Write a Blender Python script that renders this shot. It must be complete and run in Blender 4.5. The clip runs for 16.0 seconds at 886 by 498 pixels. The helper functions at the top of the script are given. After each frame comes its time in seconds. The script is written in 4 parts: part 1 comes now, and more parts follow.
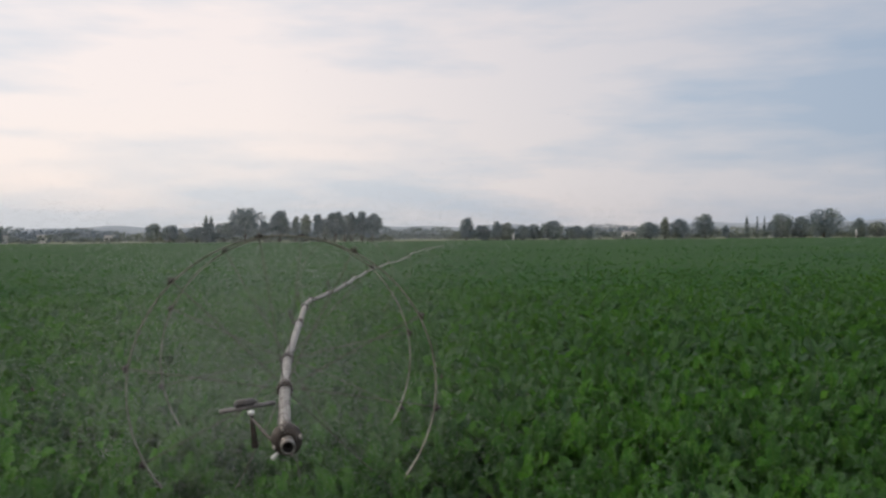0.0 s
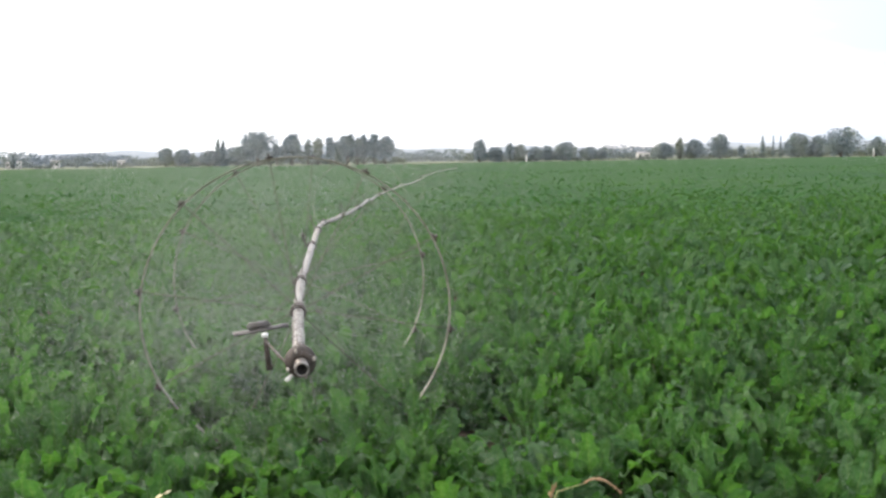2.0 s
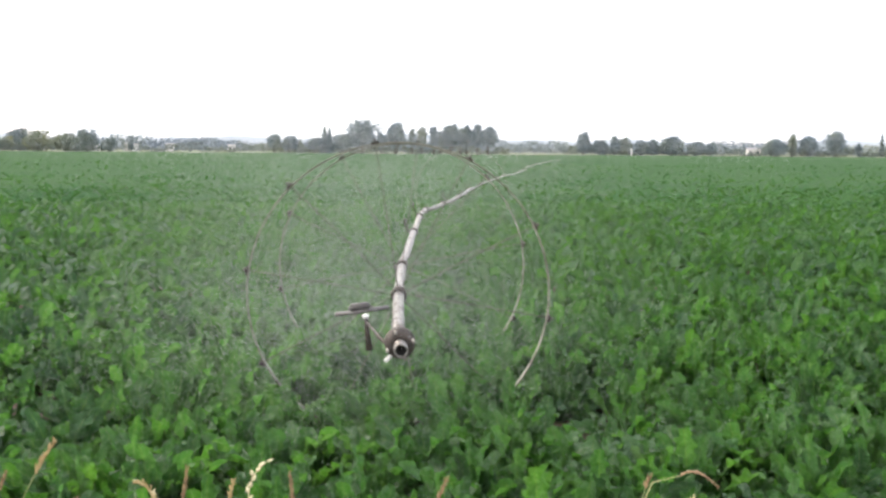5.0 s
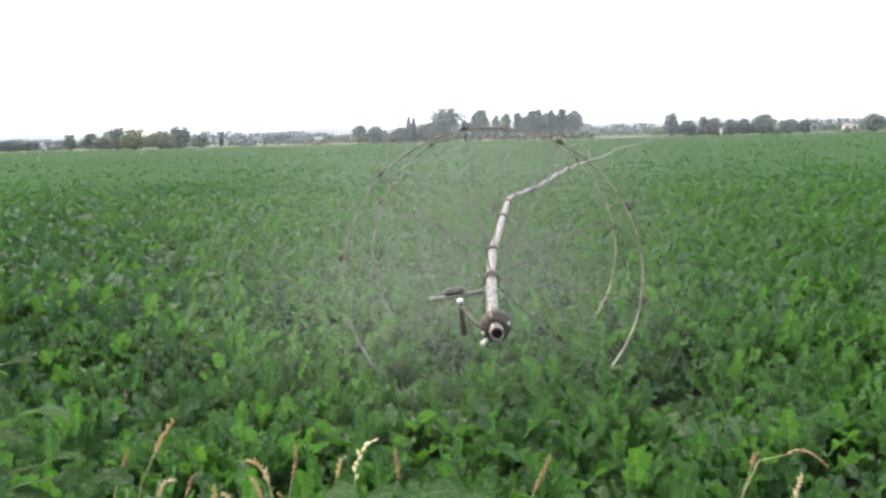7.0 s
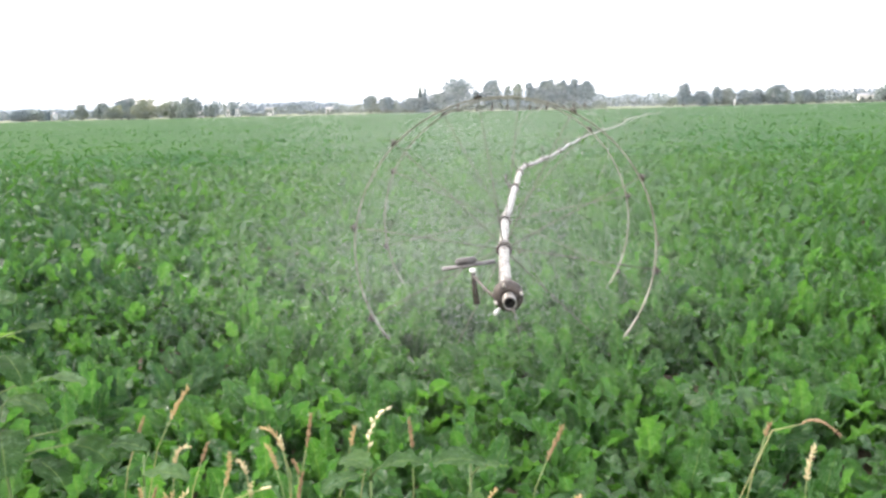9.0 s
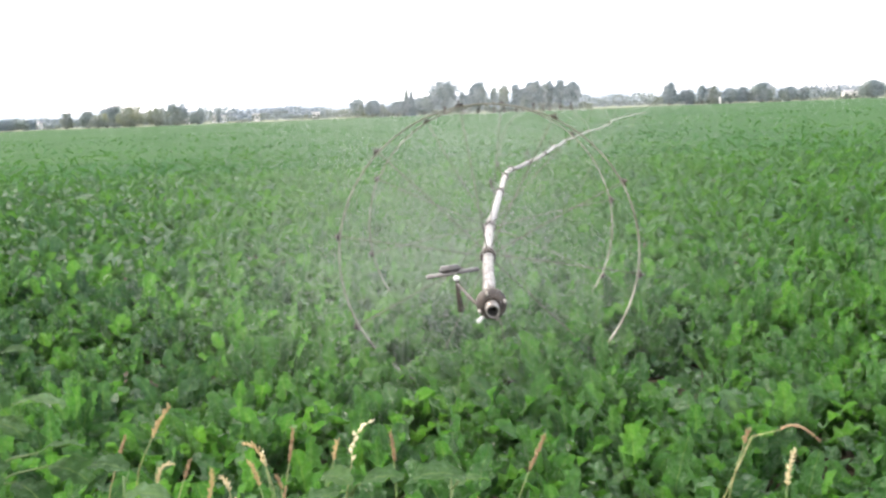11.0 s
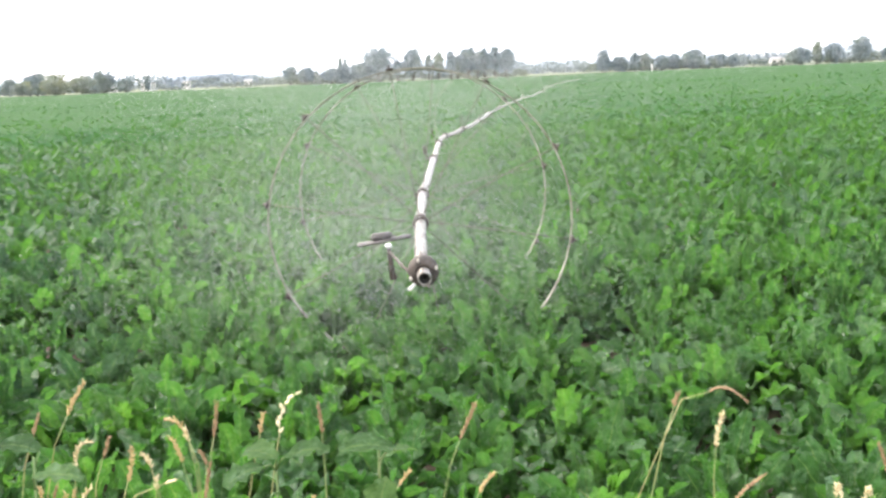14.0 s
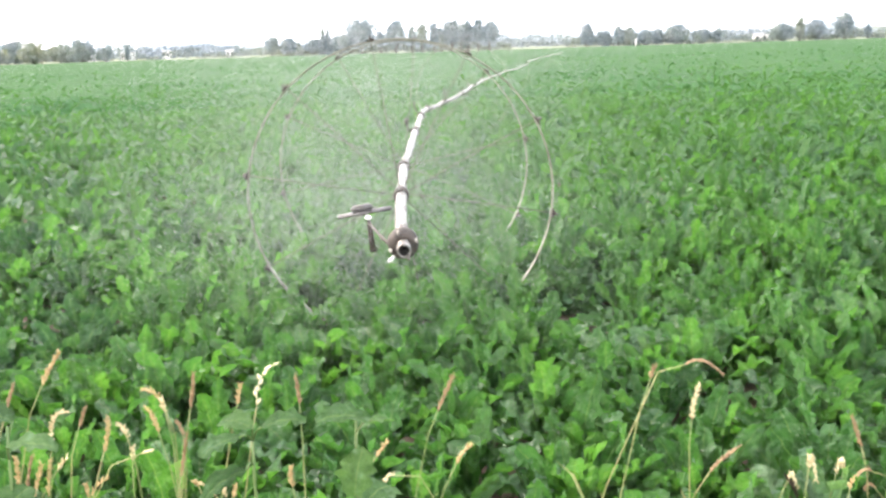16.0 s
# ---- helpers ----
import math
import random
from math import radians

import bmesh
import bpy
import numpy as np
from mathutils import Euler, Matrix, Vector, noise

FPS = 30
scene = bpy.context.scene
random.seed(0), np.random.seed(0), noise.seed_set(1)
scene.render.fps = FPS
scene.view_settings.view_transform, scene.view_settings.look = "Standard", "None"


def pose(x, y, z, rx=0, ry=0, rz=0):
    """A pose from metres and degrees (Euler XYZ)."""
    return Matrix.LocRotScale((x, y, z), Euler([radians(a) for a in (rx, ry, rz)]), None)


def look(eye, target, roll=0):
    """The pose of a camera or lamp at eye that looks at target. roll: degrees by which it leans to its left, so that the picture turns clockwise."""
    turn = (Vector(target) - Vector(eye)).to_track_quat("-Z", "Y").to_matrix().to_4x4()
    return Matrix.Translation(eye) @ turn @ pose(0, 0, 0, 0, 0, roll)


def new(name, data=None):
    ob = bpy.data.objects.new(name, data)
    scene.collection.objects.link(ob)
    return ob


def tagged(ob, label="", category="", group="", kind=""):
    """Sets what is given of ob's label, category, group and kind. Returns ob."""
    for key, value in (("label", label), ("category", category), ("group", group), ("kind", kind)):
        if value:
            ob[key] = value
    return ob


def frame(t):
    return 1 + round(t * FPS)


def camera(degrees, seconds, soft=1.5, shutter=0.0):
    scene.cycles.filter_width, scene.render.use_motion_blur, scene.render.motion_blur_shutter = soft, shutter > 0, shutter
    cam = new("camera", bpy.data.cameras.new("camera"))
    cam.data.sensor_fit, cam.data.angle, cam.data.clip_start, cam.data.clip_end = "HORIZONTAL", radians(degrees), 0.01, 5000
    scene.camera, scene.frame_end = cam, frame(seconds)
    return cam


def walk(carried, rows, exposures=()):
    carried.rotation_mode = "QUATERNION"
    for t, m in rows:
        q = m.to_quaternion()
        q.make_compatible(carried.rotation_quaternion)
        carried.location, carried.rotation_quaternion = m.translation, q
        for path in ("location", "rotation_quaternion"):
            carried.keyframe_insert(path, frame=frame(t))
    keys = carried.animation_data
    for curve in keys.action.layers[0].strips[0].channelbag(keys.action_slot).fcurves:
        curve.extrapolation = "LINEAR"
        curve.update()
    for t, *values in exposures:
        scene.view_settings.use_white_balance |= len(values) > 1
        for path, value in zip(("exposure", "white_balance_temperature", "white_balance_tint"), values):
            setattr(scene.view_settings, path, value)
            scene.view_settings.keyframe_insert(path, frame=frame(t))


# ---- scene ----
cam = camera(50.0, 16.0, soft=2.7)
PATH = [
    (0.0, (0.004, -0.048, 1.874), (1.895, 9.770, 1.724), -0.41),
    (0.5, (0.007, -0.009, 1.870), (1.848, 9.807, 1.373), -0.53),
    (1.0, (0.019, 0.003, 1.866), (2.034, 9.774, 1.189), -0.77),
    (1.5, (0.022, 0.017, 1.862), (1.944, 9.788, 0.947), -0.85),
    (2.0, (0.018, 0.027, 1.862), (1.757, 9.828, 0.899), -0.84),
    (2.5, (0.016, 0.022, 1.860), (1.677, 9.843, 0.973), -0.74),
    (3.0, (0.023, 0.023, 1.858), (1.662, 9.836, 0.851), -0.46),
    (3.5, (0.030, 0.023, 1.864), (1.033, 9.923, 0.877), -0.26),
    (3.7, (0.030, 0.023, 1.864), (0.960, 9.920, 0.772), 0.32),
    (5.8, (-0.003, -0.009, 1.833), (0.453, 9.926, 0.791), -0.02),
    (6.0, (-0.003, -0.009, 1.833), (0.356, 9.929, 0.773), -0.02),
    (6.5, (-0.015, -0.022, 1.832), (0.116, 9.914, 0.708), -0.30),
    (7.0, (-0.029, -0.030, 1.830), (-0.240, 9.897, 0.649), -1.39),
    (7.5, (-0.038, -0.039, 1.831), (-0.478, 9.875, 0.593), -1.41),
    (8.0, (-0.043, -0.045, 1.833), (-0.538, 9.853, 0.502), -1.47),
    (8.5, (-0.047, -0.060, 1.831), (-0.831, 9.819, 0.488), -1.47),
    (9.0, (-0.038, -0.023, 1.824), (-0.372, 9.860, 0.339), -1.34),
    (9.2, (-0.038, -0.023, 1.824), (-0.249, 9.873, 0.403), -1.24),
    (11.3, (-0.003, -0.029, 1.857), (-0.189, 9.862, 0.394), -2.51),
    (11.5, (-0.003, -0.029, 1.857), (0.060, 9.893, 0.609), -2.06),
    (12.0, (0.002, -0.022, 1.856), (-0.032, 9.891, 0.537), -1.86),
    (12.5, (0.003, 0.007, 1.848), (0.244, 9.890, 0.339), -1.68),
    (13.0, (0.003, 0.017, 1.844), (0.187, 9.891, 0.268), -2.09),
    (13.5, (0.005, 0.026, 1.841), (0.167, 9.878, 0.134), -2.11),
    (14.0, (0.023, 0.039, 1.837), (0.454, 9.863, 0.020), -2.32),
    (14.5, (0.034, 0.043, 1.831), (0.548, 9.839, -0.109), -2.10),
    (15.0, (0.036, 0.030, 1.838), (0.506, 9.829, -0.097), -2.11),
    (15.5, (0.026, 0.034, 1.834), (0.608, 9.818, -0.149), -1.84),
    (16.0, (0.033, 0.046, 1.829), (0.640, 9.805, -0.267), -1.72),
]
# the film opens dark and brightens over the first seconds
EXPOSURES = [(0.0, -0.48), (0.5, -0.24), (1.0, 0.22), (1.5, 0.6), (2.0, 0.8), (3.0, 0.97), (3.5, 1.08),
             (6.0, 1.02), (7.0, 1.05), (7.5, 1.12), (8.5, 1.45), (9.0, 1.6), (11.5, 1.55), (12.5, 1.68), (14.0, 1.75), (16.0, 2.0)]
walk(cam, [(t, look(eye, target, roll)) for t, eye, target, roll in PATH], EXPOSURES)

# ---------------------------------------------------------------- light
world = bpy.data.worlds.new("world")
scene.world = world
world.use_nodes = True
wt = world.node_tree
wt.nodes.clear()
w_out = wt.nodes.new("ShaderNodeOutputWorld")
w_bg = wt.nodes.new("ShaderNodeBackground")
w_sky = wt.nodes.new("ShaderNodeTexSky")
w_sky.sky_type = "NISHITA"
w_sky.sun_disc = False
w_sky.sun_elevation = radians(45)
w_sky.sun_rotation = radians(-55)
w_sky.dust_density = 3.0
w_dim = wt.nodes.new("ShaderNodeVectorMath")
w_dim.operation = "SCALE"
w_dim.inputs["Scale"].default_value = 0.10
w_co = wt.nodes.new("ShaderNodeTexCoord")
w_map = wt.nodes.new("ShaderNodeMapping")
w_map.inputs["Scale"].default_value = (1.3, 1.3, 7.0)
w_noise = wt.nodes.new("ShaderNodeTexNoise")
w_noise.inputs["Scale"].default_value = 1.7
w_noise.inputs["Detail"].default_value = 6.0
w_noise.inputs["Roughness"].default_value = 0.55
w_ramp = wt.nodes.new("ShaderNodeValToRGB")
w_ramp.color_ramp.elements[0].position = 0.40
w_ramp.color_ramp.elements[0].color = (0.64, 0.71, 0.80, 1)
w_ramp.color_ramp.elements[1].position = 0.56
w_ramp.color_ramp.elements[1].color = (0.93, 0.87, 0.86, 1)
w_mix = wt.nodes.new("ShaderNodeMix")
w_mix.data_type = "RGBA"
w_mix.inputs["Factor"].default_value = 0.80
wt.links.new(w_co.outputs["Generated"], w_map.inputs["Vector"])
wt.links.new(w_map.outputs["Vector"], w_noise.inputs["Vector"])
wt.links.new(w_noise.outputs["Fac"], w_ramp.inputs["Fac"])
wt.links.new(w_sky.outputs["Color"], w_dim.inputs[0])
wt.links.new(w_dim.outputs["Vector"], w_mix.inputs["A"])
wt.links.new(w_ramp.outputs["Color"], w_mix.inputs["B"])
w_sep = wt.nodes.new("ShaderNodeSeparateXYZ")
w_side = wt.nodes.new("ShaderNodeValToRGB")
w_side.color_ramp.elements[0].position = 0.50
w_side.color_ramp.elements[0].color = (1.04, 0.985, 0.95, 1)
w_side.color_ramp.elements[1].position = 0.82
w_side.color_ramp.elements[1].color = (0.57, 0.63, 0.71, 1)
w_half = wt.nodes.new("ShaderNodeMath")
w_half.operation = "MULTIPLY_ADD"
w_half.inputs[1].default_value = 0.5
w_half.inputs[2].default_value = 0.5
w_mul = wt.nodes.new("ShaderNodeMix")
w_mul.data_type = "RGBA"
w_mul.blend_type = "MULTIPLY"
w_mul.inputs["Factor"].default_value = 1.0
wt.links.new(w_co.outputs["Generated"], w_sep.inputs["Vector"])
wt.links.new(w_sep.outputs["X"], w_half.inputs[0])
wt.links.new(w_half.outputs["Value"], w_side.inputs["Fac"])
wt.links.new(w_mix.outputs["Result"], w_mul.inputs["A"])
wt.links.new(w_side.outputs["Color"], w_mul.inputs["B"])
wt.links.new(w_mul.outputs["Result"], w_bg.inputs["Color"])
wt.links.new(w_bg.outputs["Background"], w_out.inputs["Surface"])
w_bg.inputs["Strength"].default_value = 1.52

sun = new("sun", bpy.data.lights.new("sun", "SUN"))
sun.data.energy = 1.5
sun.data.angle = radians(14)
sun.data.color = (1.0, 0.94, 0.86)
sun.matrix_world = look((-17, 12, 21), (0, 0, 0))

# ---------------------------------------------------------------- materials


def material(name, base=(0.5, 0.5, 0.5), rough=0.6, metal=0.0):
    m = bpy.data.materials.new(name)
    m.use_nodes = True
    nt = m.node_tree
    b = nt.nodes["Principled BSDF"]
    b.inputs["Base Color"].default_value = (*base, 1)
    b.inputs["Roughness"].default_value = rough
    b.inputs["Metallic"].default_value = metal
    return m, nt, b


def ramp_node(nt, fac, stops):
    r = nt.nodes.new("ShaderNodeValToRGB")
    while len(r.color_ramp.elements) < len(stops):
        r.color_ramp.elements.new(0.5)
    for el, (p, c) in zip(r.color_ramp.elements, stops):
        el.position, el.color = p, (*c, 1)
    nt.links.new(fac, r.inputs["Fac"])
    return r.outputs["Color"]


def noise_node(nt, scale, detail=4.0, coord="Object", rough=0.55):
    co = nt.nodes.new("ShaderNodeTexCoord")
    n = nt.nodes.new("ShaderNodeTexNoise")
    n.inputs["Scale"].default_value = scale
    n.inputs["Detail"].default_value = detail
    n.inputs["Roughness"].default_value = rough
    nt.links.new(co.outputs[coord], n.inputs["Vector"])
    return n.outputs["Fac"]


def mix_node(nt, fac, a, b, blend="MIX"):
    m = nt.nodes.new("ShaderNodeMix")
    m.data_type = "RGBA"
    m.blend_type = blend
    for sock, v in ((m.inputs["Factor"], fac), (m.inputs["A"], a), (m.inputs["B"], b)):
        if isinstance(v, (int, float)):
            sock.default_value = v
        elif isinstance(v, tuple):
            sock.default_value = (*v, 1)
        else:
            nt.links.new(v, sock)
    return m.outputs["Result"]


def math_node(nt, op, a, b=0.0):
    m = nt.nodes.new("ShaderNodeMath")
    m.operation = op
    for sock, v in ((m.inputs[0], a), (m.inputs[1], b)):
        if isinstance(v, (int, float)):
            sock.default_value = v
        else:
            nt.links.new(v, sock)
    return m.outputs["Value"]


def bump(nt, b, height, strength=0.3, distance=0.01):
    n = nt.nodes.new("ShaderNodeBump")
    n.inputs["Strength"].default_value = strength
    n.inputs["Distance"].default_value = distance
    nt.links.new(height, n.inputs["Height"])
    nt.links.new(n.outputs["Normal"], b.inputs["Normal"])


def foliage(name, dark, mid, light, rough=0.45, through_light=0.25, pieces=False, veins=False, patch=2.2, gloss=0.75, glint=0.50):
    """Leaf surface: colour varies leaf by leaf and in patches over the plants."""
    m, nt, b = material(name, mid, rough)
    b.inputs["Specular IOR Level"].default_value = gloss if veins else 0.12
    if pieces:
        rnd = nt.nodes.new("ShaderNodeObjectInfo").outputs["Random"]
    else:
        rnd = nt.nodes.new("ShaderNodeNewGeometry").outputs["Random Per Island"]
    col = ramp_node(nt, rnd, [(0.0, dark), (0.55, mid), (1.0, light)])
    geo = nt.nodes.new("ShaderNodeNewGeometry")
    n = nt.nodes.new("ShaderNodeTexNoise")
    n.inputs["Scale"].default_value = patch
    n.inputs["Detail"].default_value = 5.0
    nt.links.new(geo.outputs["Position"], n.inputs["Vector"])
    tint = ramp_node(nt, n.outputs["Fac"], [(0.28, (0.62, 0.72, 0.80)), (0.45, (0.90, 0.95, 1.05)), (0.58, (1.0, 1.02, 0.9)), (0.75, (1.32, 1.22, 0.85))])
    col = mix_node(nt, 1.0, col, tint, "MULTIPLY")
    if veins:
        uv = nt.nodes.new("ShaderNodeUVMap")
        sep = nt.nodes.new("ShaderNodeSeparateXYZ")
        nt.links.new(uv.outputs["UV"], sep.inputs["Vector"])
        across = math_node(nt, "ABSOLUTE", sep.outputs["X"])
        rib = math_node(nt, "SUBTRACT", 1.0, math_node(nt, "MULTIPLY", across, 14.0))
        rib = math_node(nt, "MAXIMUM", rib, 0.0)
        slant = math_node(nt, "SUBTRACT", sep.outputs["Y"], math_node(nt, "MULTIPLY", across, 0.22))
        side = math_node(nt, "SINE", math_node(nt, "MULTIPLY", slant, 62.0))
        side = math_node(nt, "MULTIPLY", math_node(nt, "POWER", math_node(nt, "ABSOLUTE", side), 10.0), 0.30)
        fac = math_node(nt, "MINIMUM", math_node(nt, "ADD", math_node(nt, "MULTIPLY", rib, 0.75), side), 1.0)
        col = mix_node(nt, fac, col, (0.22, 0.33, 0.12))
        mottle = ramp_node(nt, noise_node(nt, 34.0, 4.0, rough=0.6), [(0.34, (0.70, 0.74, 0.72)), (0.66, (1.22, 1.18, 1.20))])
        col = mix_node(nt, 1.0, col, mottle, "MULTIPLY")
        # pale glints of the crinkled leaves, painted into the colour by noise
        glint_mask = ramp_node(nt, noise_node(nt, 30.0, 5.0, rough=0.65), [(0.54, (0.0, 0.0, 0.0)), (0.66, (glint, glint, glint))])
        col = mix_node(nt, glint_mask, col, (0.24, 0.37, 0.25))
        crinkle = math_node(nt, "ADD", side, math_node(nt, "MULTIPLY", noise_node(nt, 62.0, 3.0), 2.2))
        bump(nt, b, crinkle, 1.0, 0.016)
    nt.links.new(col, b.inputs["Base Color"])
    tr = nt.nodes.new("ShaderNodeBsdfTranslucent")
    nt.links.new(mix_node(nt, 1.0, col, (1.15, 1.25, 0.55), "MULTIPLY"), tr.inputs["Color"])
    mx = nt.nodes.new("ShaderNodeMixShader")
    mx.inputs["Fac"].default_value = through_light
    out = nt.nodes["Material Output"]
    nt.links.new(b.outputs["BSDF"], mx.inputs[1])
    nt.links.new(tr.outputs["BSDF"], mx.inputs[2])
    nt.links.new(mx.outputs["Shader"], out.inputs["Surface"])
    return m


BEET = ((0.042, 0.142, 0.032), (0.064, 0.194, 0.042), (0.102, 0.256, 0.070))
m_beet_piece = foliage("beet_leaf_near", *BEET, rough=0.29, through_light=0.42, pieces=True, veins=True)
m_beet_pale = foliage("beet_leaf_pale", (0.12, 0.245, 0.115), (0.155, 0.285, 0.14), (0.19, 0.325, 0.17), rough=0.35, through_light=0.3, pieces=True, veins=True)
m_beet = foliage("beet_leaf", *BEET, rough=0.29, through_light=0.42, veins=True)
m_beet_back = foliage("beet_leaf_back", (0.054, 0.156, 0.043), (0.063, 0.174, 0.050), (0.077, 0.198, 0.061), rough=0.5, through_light=0.38, veins=True, gloss=0.35, glint=0.22)
m_beet_darkened = foliage("beet_leaf_darkened", (0.030, 0.098, 0.036), (0.044, 0.132, 0.050), (0.075, 0.180, 0.078), rough=0.40, through_light=0.3, veins=True, gloss=0.45, glint=0.26)
# far leaves greyed so that haze over the field sits in their colour
m_beet_far_hazed = foliage("beet_leaf_far_hazed", (0.062, 0.138, 0.053), (0.067, 0.147, 0.057), (0.075, 0.158, 0.064), rough=0.9, through_light=0.35, patch=0.15)
m_weed = foliage("weed_leaf", (0.050, 0.125, 0.036), (0.085, 0.180, 0.056), (0.14, 0.25, 0.09), rough=0.6, through_light=0.45, pieces=True, veins=True, gloss=0.2)
# tree and olive leaves paled blue-grey: distance haze put into their colour
m_tree_hazed = foliage("hazed_tree_leaf", (0.19, 0.235, 0.25), (0.215, 0.26, 0.27), (0.24, 0.285, 0.29), rough=1.0, through_light=0.08, patch=0.12)
m_olive_hazed = foliage("hazed_olive_leaf", (0.23, 0.262, 0.22), (0.26, 0.288, 0.24), (0.285, 0.31, 0.26), rough=1.0, through_light=0.08, patch=0.12)
m_hedge = foliage("hedge_leaf", (0.12, 0.145, 0.125), (0.14, 0.165, 0.14), (0.16, 0.185, 0.15), rough=1.0, through_light=0.08, patch=0.12)
# woods leaf colour carries the haze in front of them
m_woods_hazed = foliage("hazed_woods_leaf", (0.24, 0.275, 0.30), (0.25, 0.285, 0.31), (0.26, 0.295, 0.315), rough=1.0, through_light=0.05, patch=0.03)

# soil in the field, straw-coloured verge beyond and on the near bank
m_ground, nt, b = material("ground", rough=0.95)
soil = ramp_node(nt, noise_node(nt, 9.0, 8.0), [(0.3, (0.050, 0.036, 0.026)), (0.7, (0.150, 0.110, 0.082))])
straw = ramp_node(nt, noise_node(nt, 0.35, 8.0), [(0.3, (0.11, 0.14, 0.075)), (0.55, (0.17, 0.175, 0.115)), (0.75, (0.26, 0.24, 0.175))])
co = nt.nodes.new("ShaderNodeTexCoord")
sep = nt.nodes.new("ShaderNodeSeparateXYZ")
nt.links.new(co.outputs["Object"], sep.inputs["Vector"])
past = math_node(nt, "GREATER_THAN", sep.outputs["Y"], 255.0)
near = math_node(nt, "LESS_THAN", sep.outputs["Y"], 2.2)
nt.links.new(mix_node(nt, math_node(nt, "MAXIMUM", past, near), soil, straw), b.inputs["Base Color"])
bump(nt, b, noise_node(nt, 22.0, 8.0), 0.8, 0.04)

m_canopy, nt, b = material("beet_canopy", rough=1.0)
b.inputs["Specular IOR Level"].default_value = 0.05
fine = ramp_node(nt, noise_node(nt, 3.5, 8.0), [(0.32, (0.032, 0.072, 0.029)), (0.5, (0.041, 0.087, 0.036)), (0.68, (0.050, 0.101, 0.043))])
wide = ramp_node(nt, noise_node(nt, 0.06, 4.0), [(0.3, (0.85, 0.9, 0.9)), (0.7, (1.1, 1.08, 0.95))])
nt.links.new(mix_node(nt, 1.0, fine, wide, "MULTIPLY"), b.inputs["Base Color"])
bump(nt, b, noise_node(nt, 5.0, 6.0), 0.6, 0.15)

m_alu, nt, b = material("weathered_aluminium", (0.62, 0.62, 0.60), 0.38, 0.8)
co = nt.nodes.new("ShaderNodeTexCoord")
mp = nt.nodes.new("ShaderNodeMapping")
mp.inputs["Scale"].default_value = (55.0, 1.6, 55.0)
ns = nt.nodes.new("ShaderNodeTexNoise")
ns.inputs["Scale"].default_value = 1.0
ns.inputs["Detail"].default_value = 4.0
nt.links.new(co.outputs["Object"], mp.inputs["Vector"])
nt.links.new(mp.outputs["Vector"], ns.inputs["Vector"])
streak = math_node(nt, "ADD", math_node(nt, "MULTIPLY", noise_node(nt, 14.0, 6.0), 0.45), math_node(nt, "MULTIPLY", ns.outputs["Fac"], 0.55))
nt.links.new(ramp_node(nt, streak, [(0.38, (0.07, 0.058, 0.048)), (0.46, (0.17, 0.155, 0.14)), (0.54, (0.32, 0.31, 0.285)), (0.75, (0.44, 0.43, 0.40))]), b.inputs["Base Color"])
nt.links.new(ramp_node(nt, noise_node(nt, 30.0), [(0.3, (0.3, 0.3, 0.3)), (0.7, (0.55, 0.55, 0.55))]), b.inputs["Roughness"])
bump(nt, b, noise_node(nt, 60.0), 0.15, 0.002)

m_steel, nt, b = material("rusted_galvanised_steel", (0.2, 0.18, 0.16), 0.6, 0.3)
nt.links.new(ramp_node(nt, noise_node(nt, 11.0, 7.0), [(0.3, (0.13, 0.11, 0.09)), (0.5, (0.27, 0.255, 0.22)), (0.72, (0.45, 0.435, 0.385))]), b.inputs["Base Color"])
bump(nt, b, noise_node(nt, 90.0), 0.3, 0.002)

m_rim, nt, b = material("weathered_rim_steel", (0.22, 0.22, 0.17), 0.65, 0.3)
nt.links.new(ramp_node(nt, noise_node(nt, 9.0, 7.0), [(0.3, (0.11, 0.105, 0.078)), (0.5, (0.24, 0.24, 0.19)), (0.72, (0.42, 0.42, 0.35))]), b.inputs["Base Color"])
bump(nt, b, noise_node(nt, 90.0), 0.3, 0.002)

m_dark, nt, b = material("dark_cast_iron", (0.045, 0.040, 0.036), 0.7, 0.2)
nt.links.new(ramp_node(nt, noise_node(nt, 25.0, 6.0), [(0.3, (0.028, 0.024, 0.022)), (0.7, (0.10, 0.08, 0.065))]), b.inputs["Base Color"])

m_spoke, nt, b = material("dull_spoke_steel", (0.15, 0.15, 0.12), 0.65, 0.3)
nt.links.new(ramp_node(nt, noise_node(nt, 8.0, 6.0), [(0.3, (0.075, 0.08, 0.058)), (0.7, (0.20, 0.21, 0.16))]), b.inputs["Base Color"])
m_plate, nt, b = material("grey_plate_steel", (0.16, 0.15, 0.14), 0.6, 0.3)
nt.links.new(ramp_node(nt, noise_node(nt, 18.0, 6.0), [(0.3, (0.05, 0.046, 0.042)), (0.7, (0.13, 0.125, 0.12))]), b.inputs["Base Color"])
m_white, nt, b = material("white_nozzle_plastic", (0.75, 0.75, 0.72), 0.45)
m_bore_shade, nt, b = material("bore_shade", (0.015, 0.014, 0.013), 0.9)

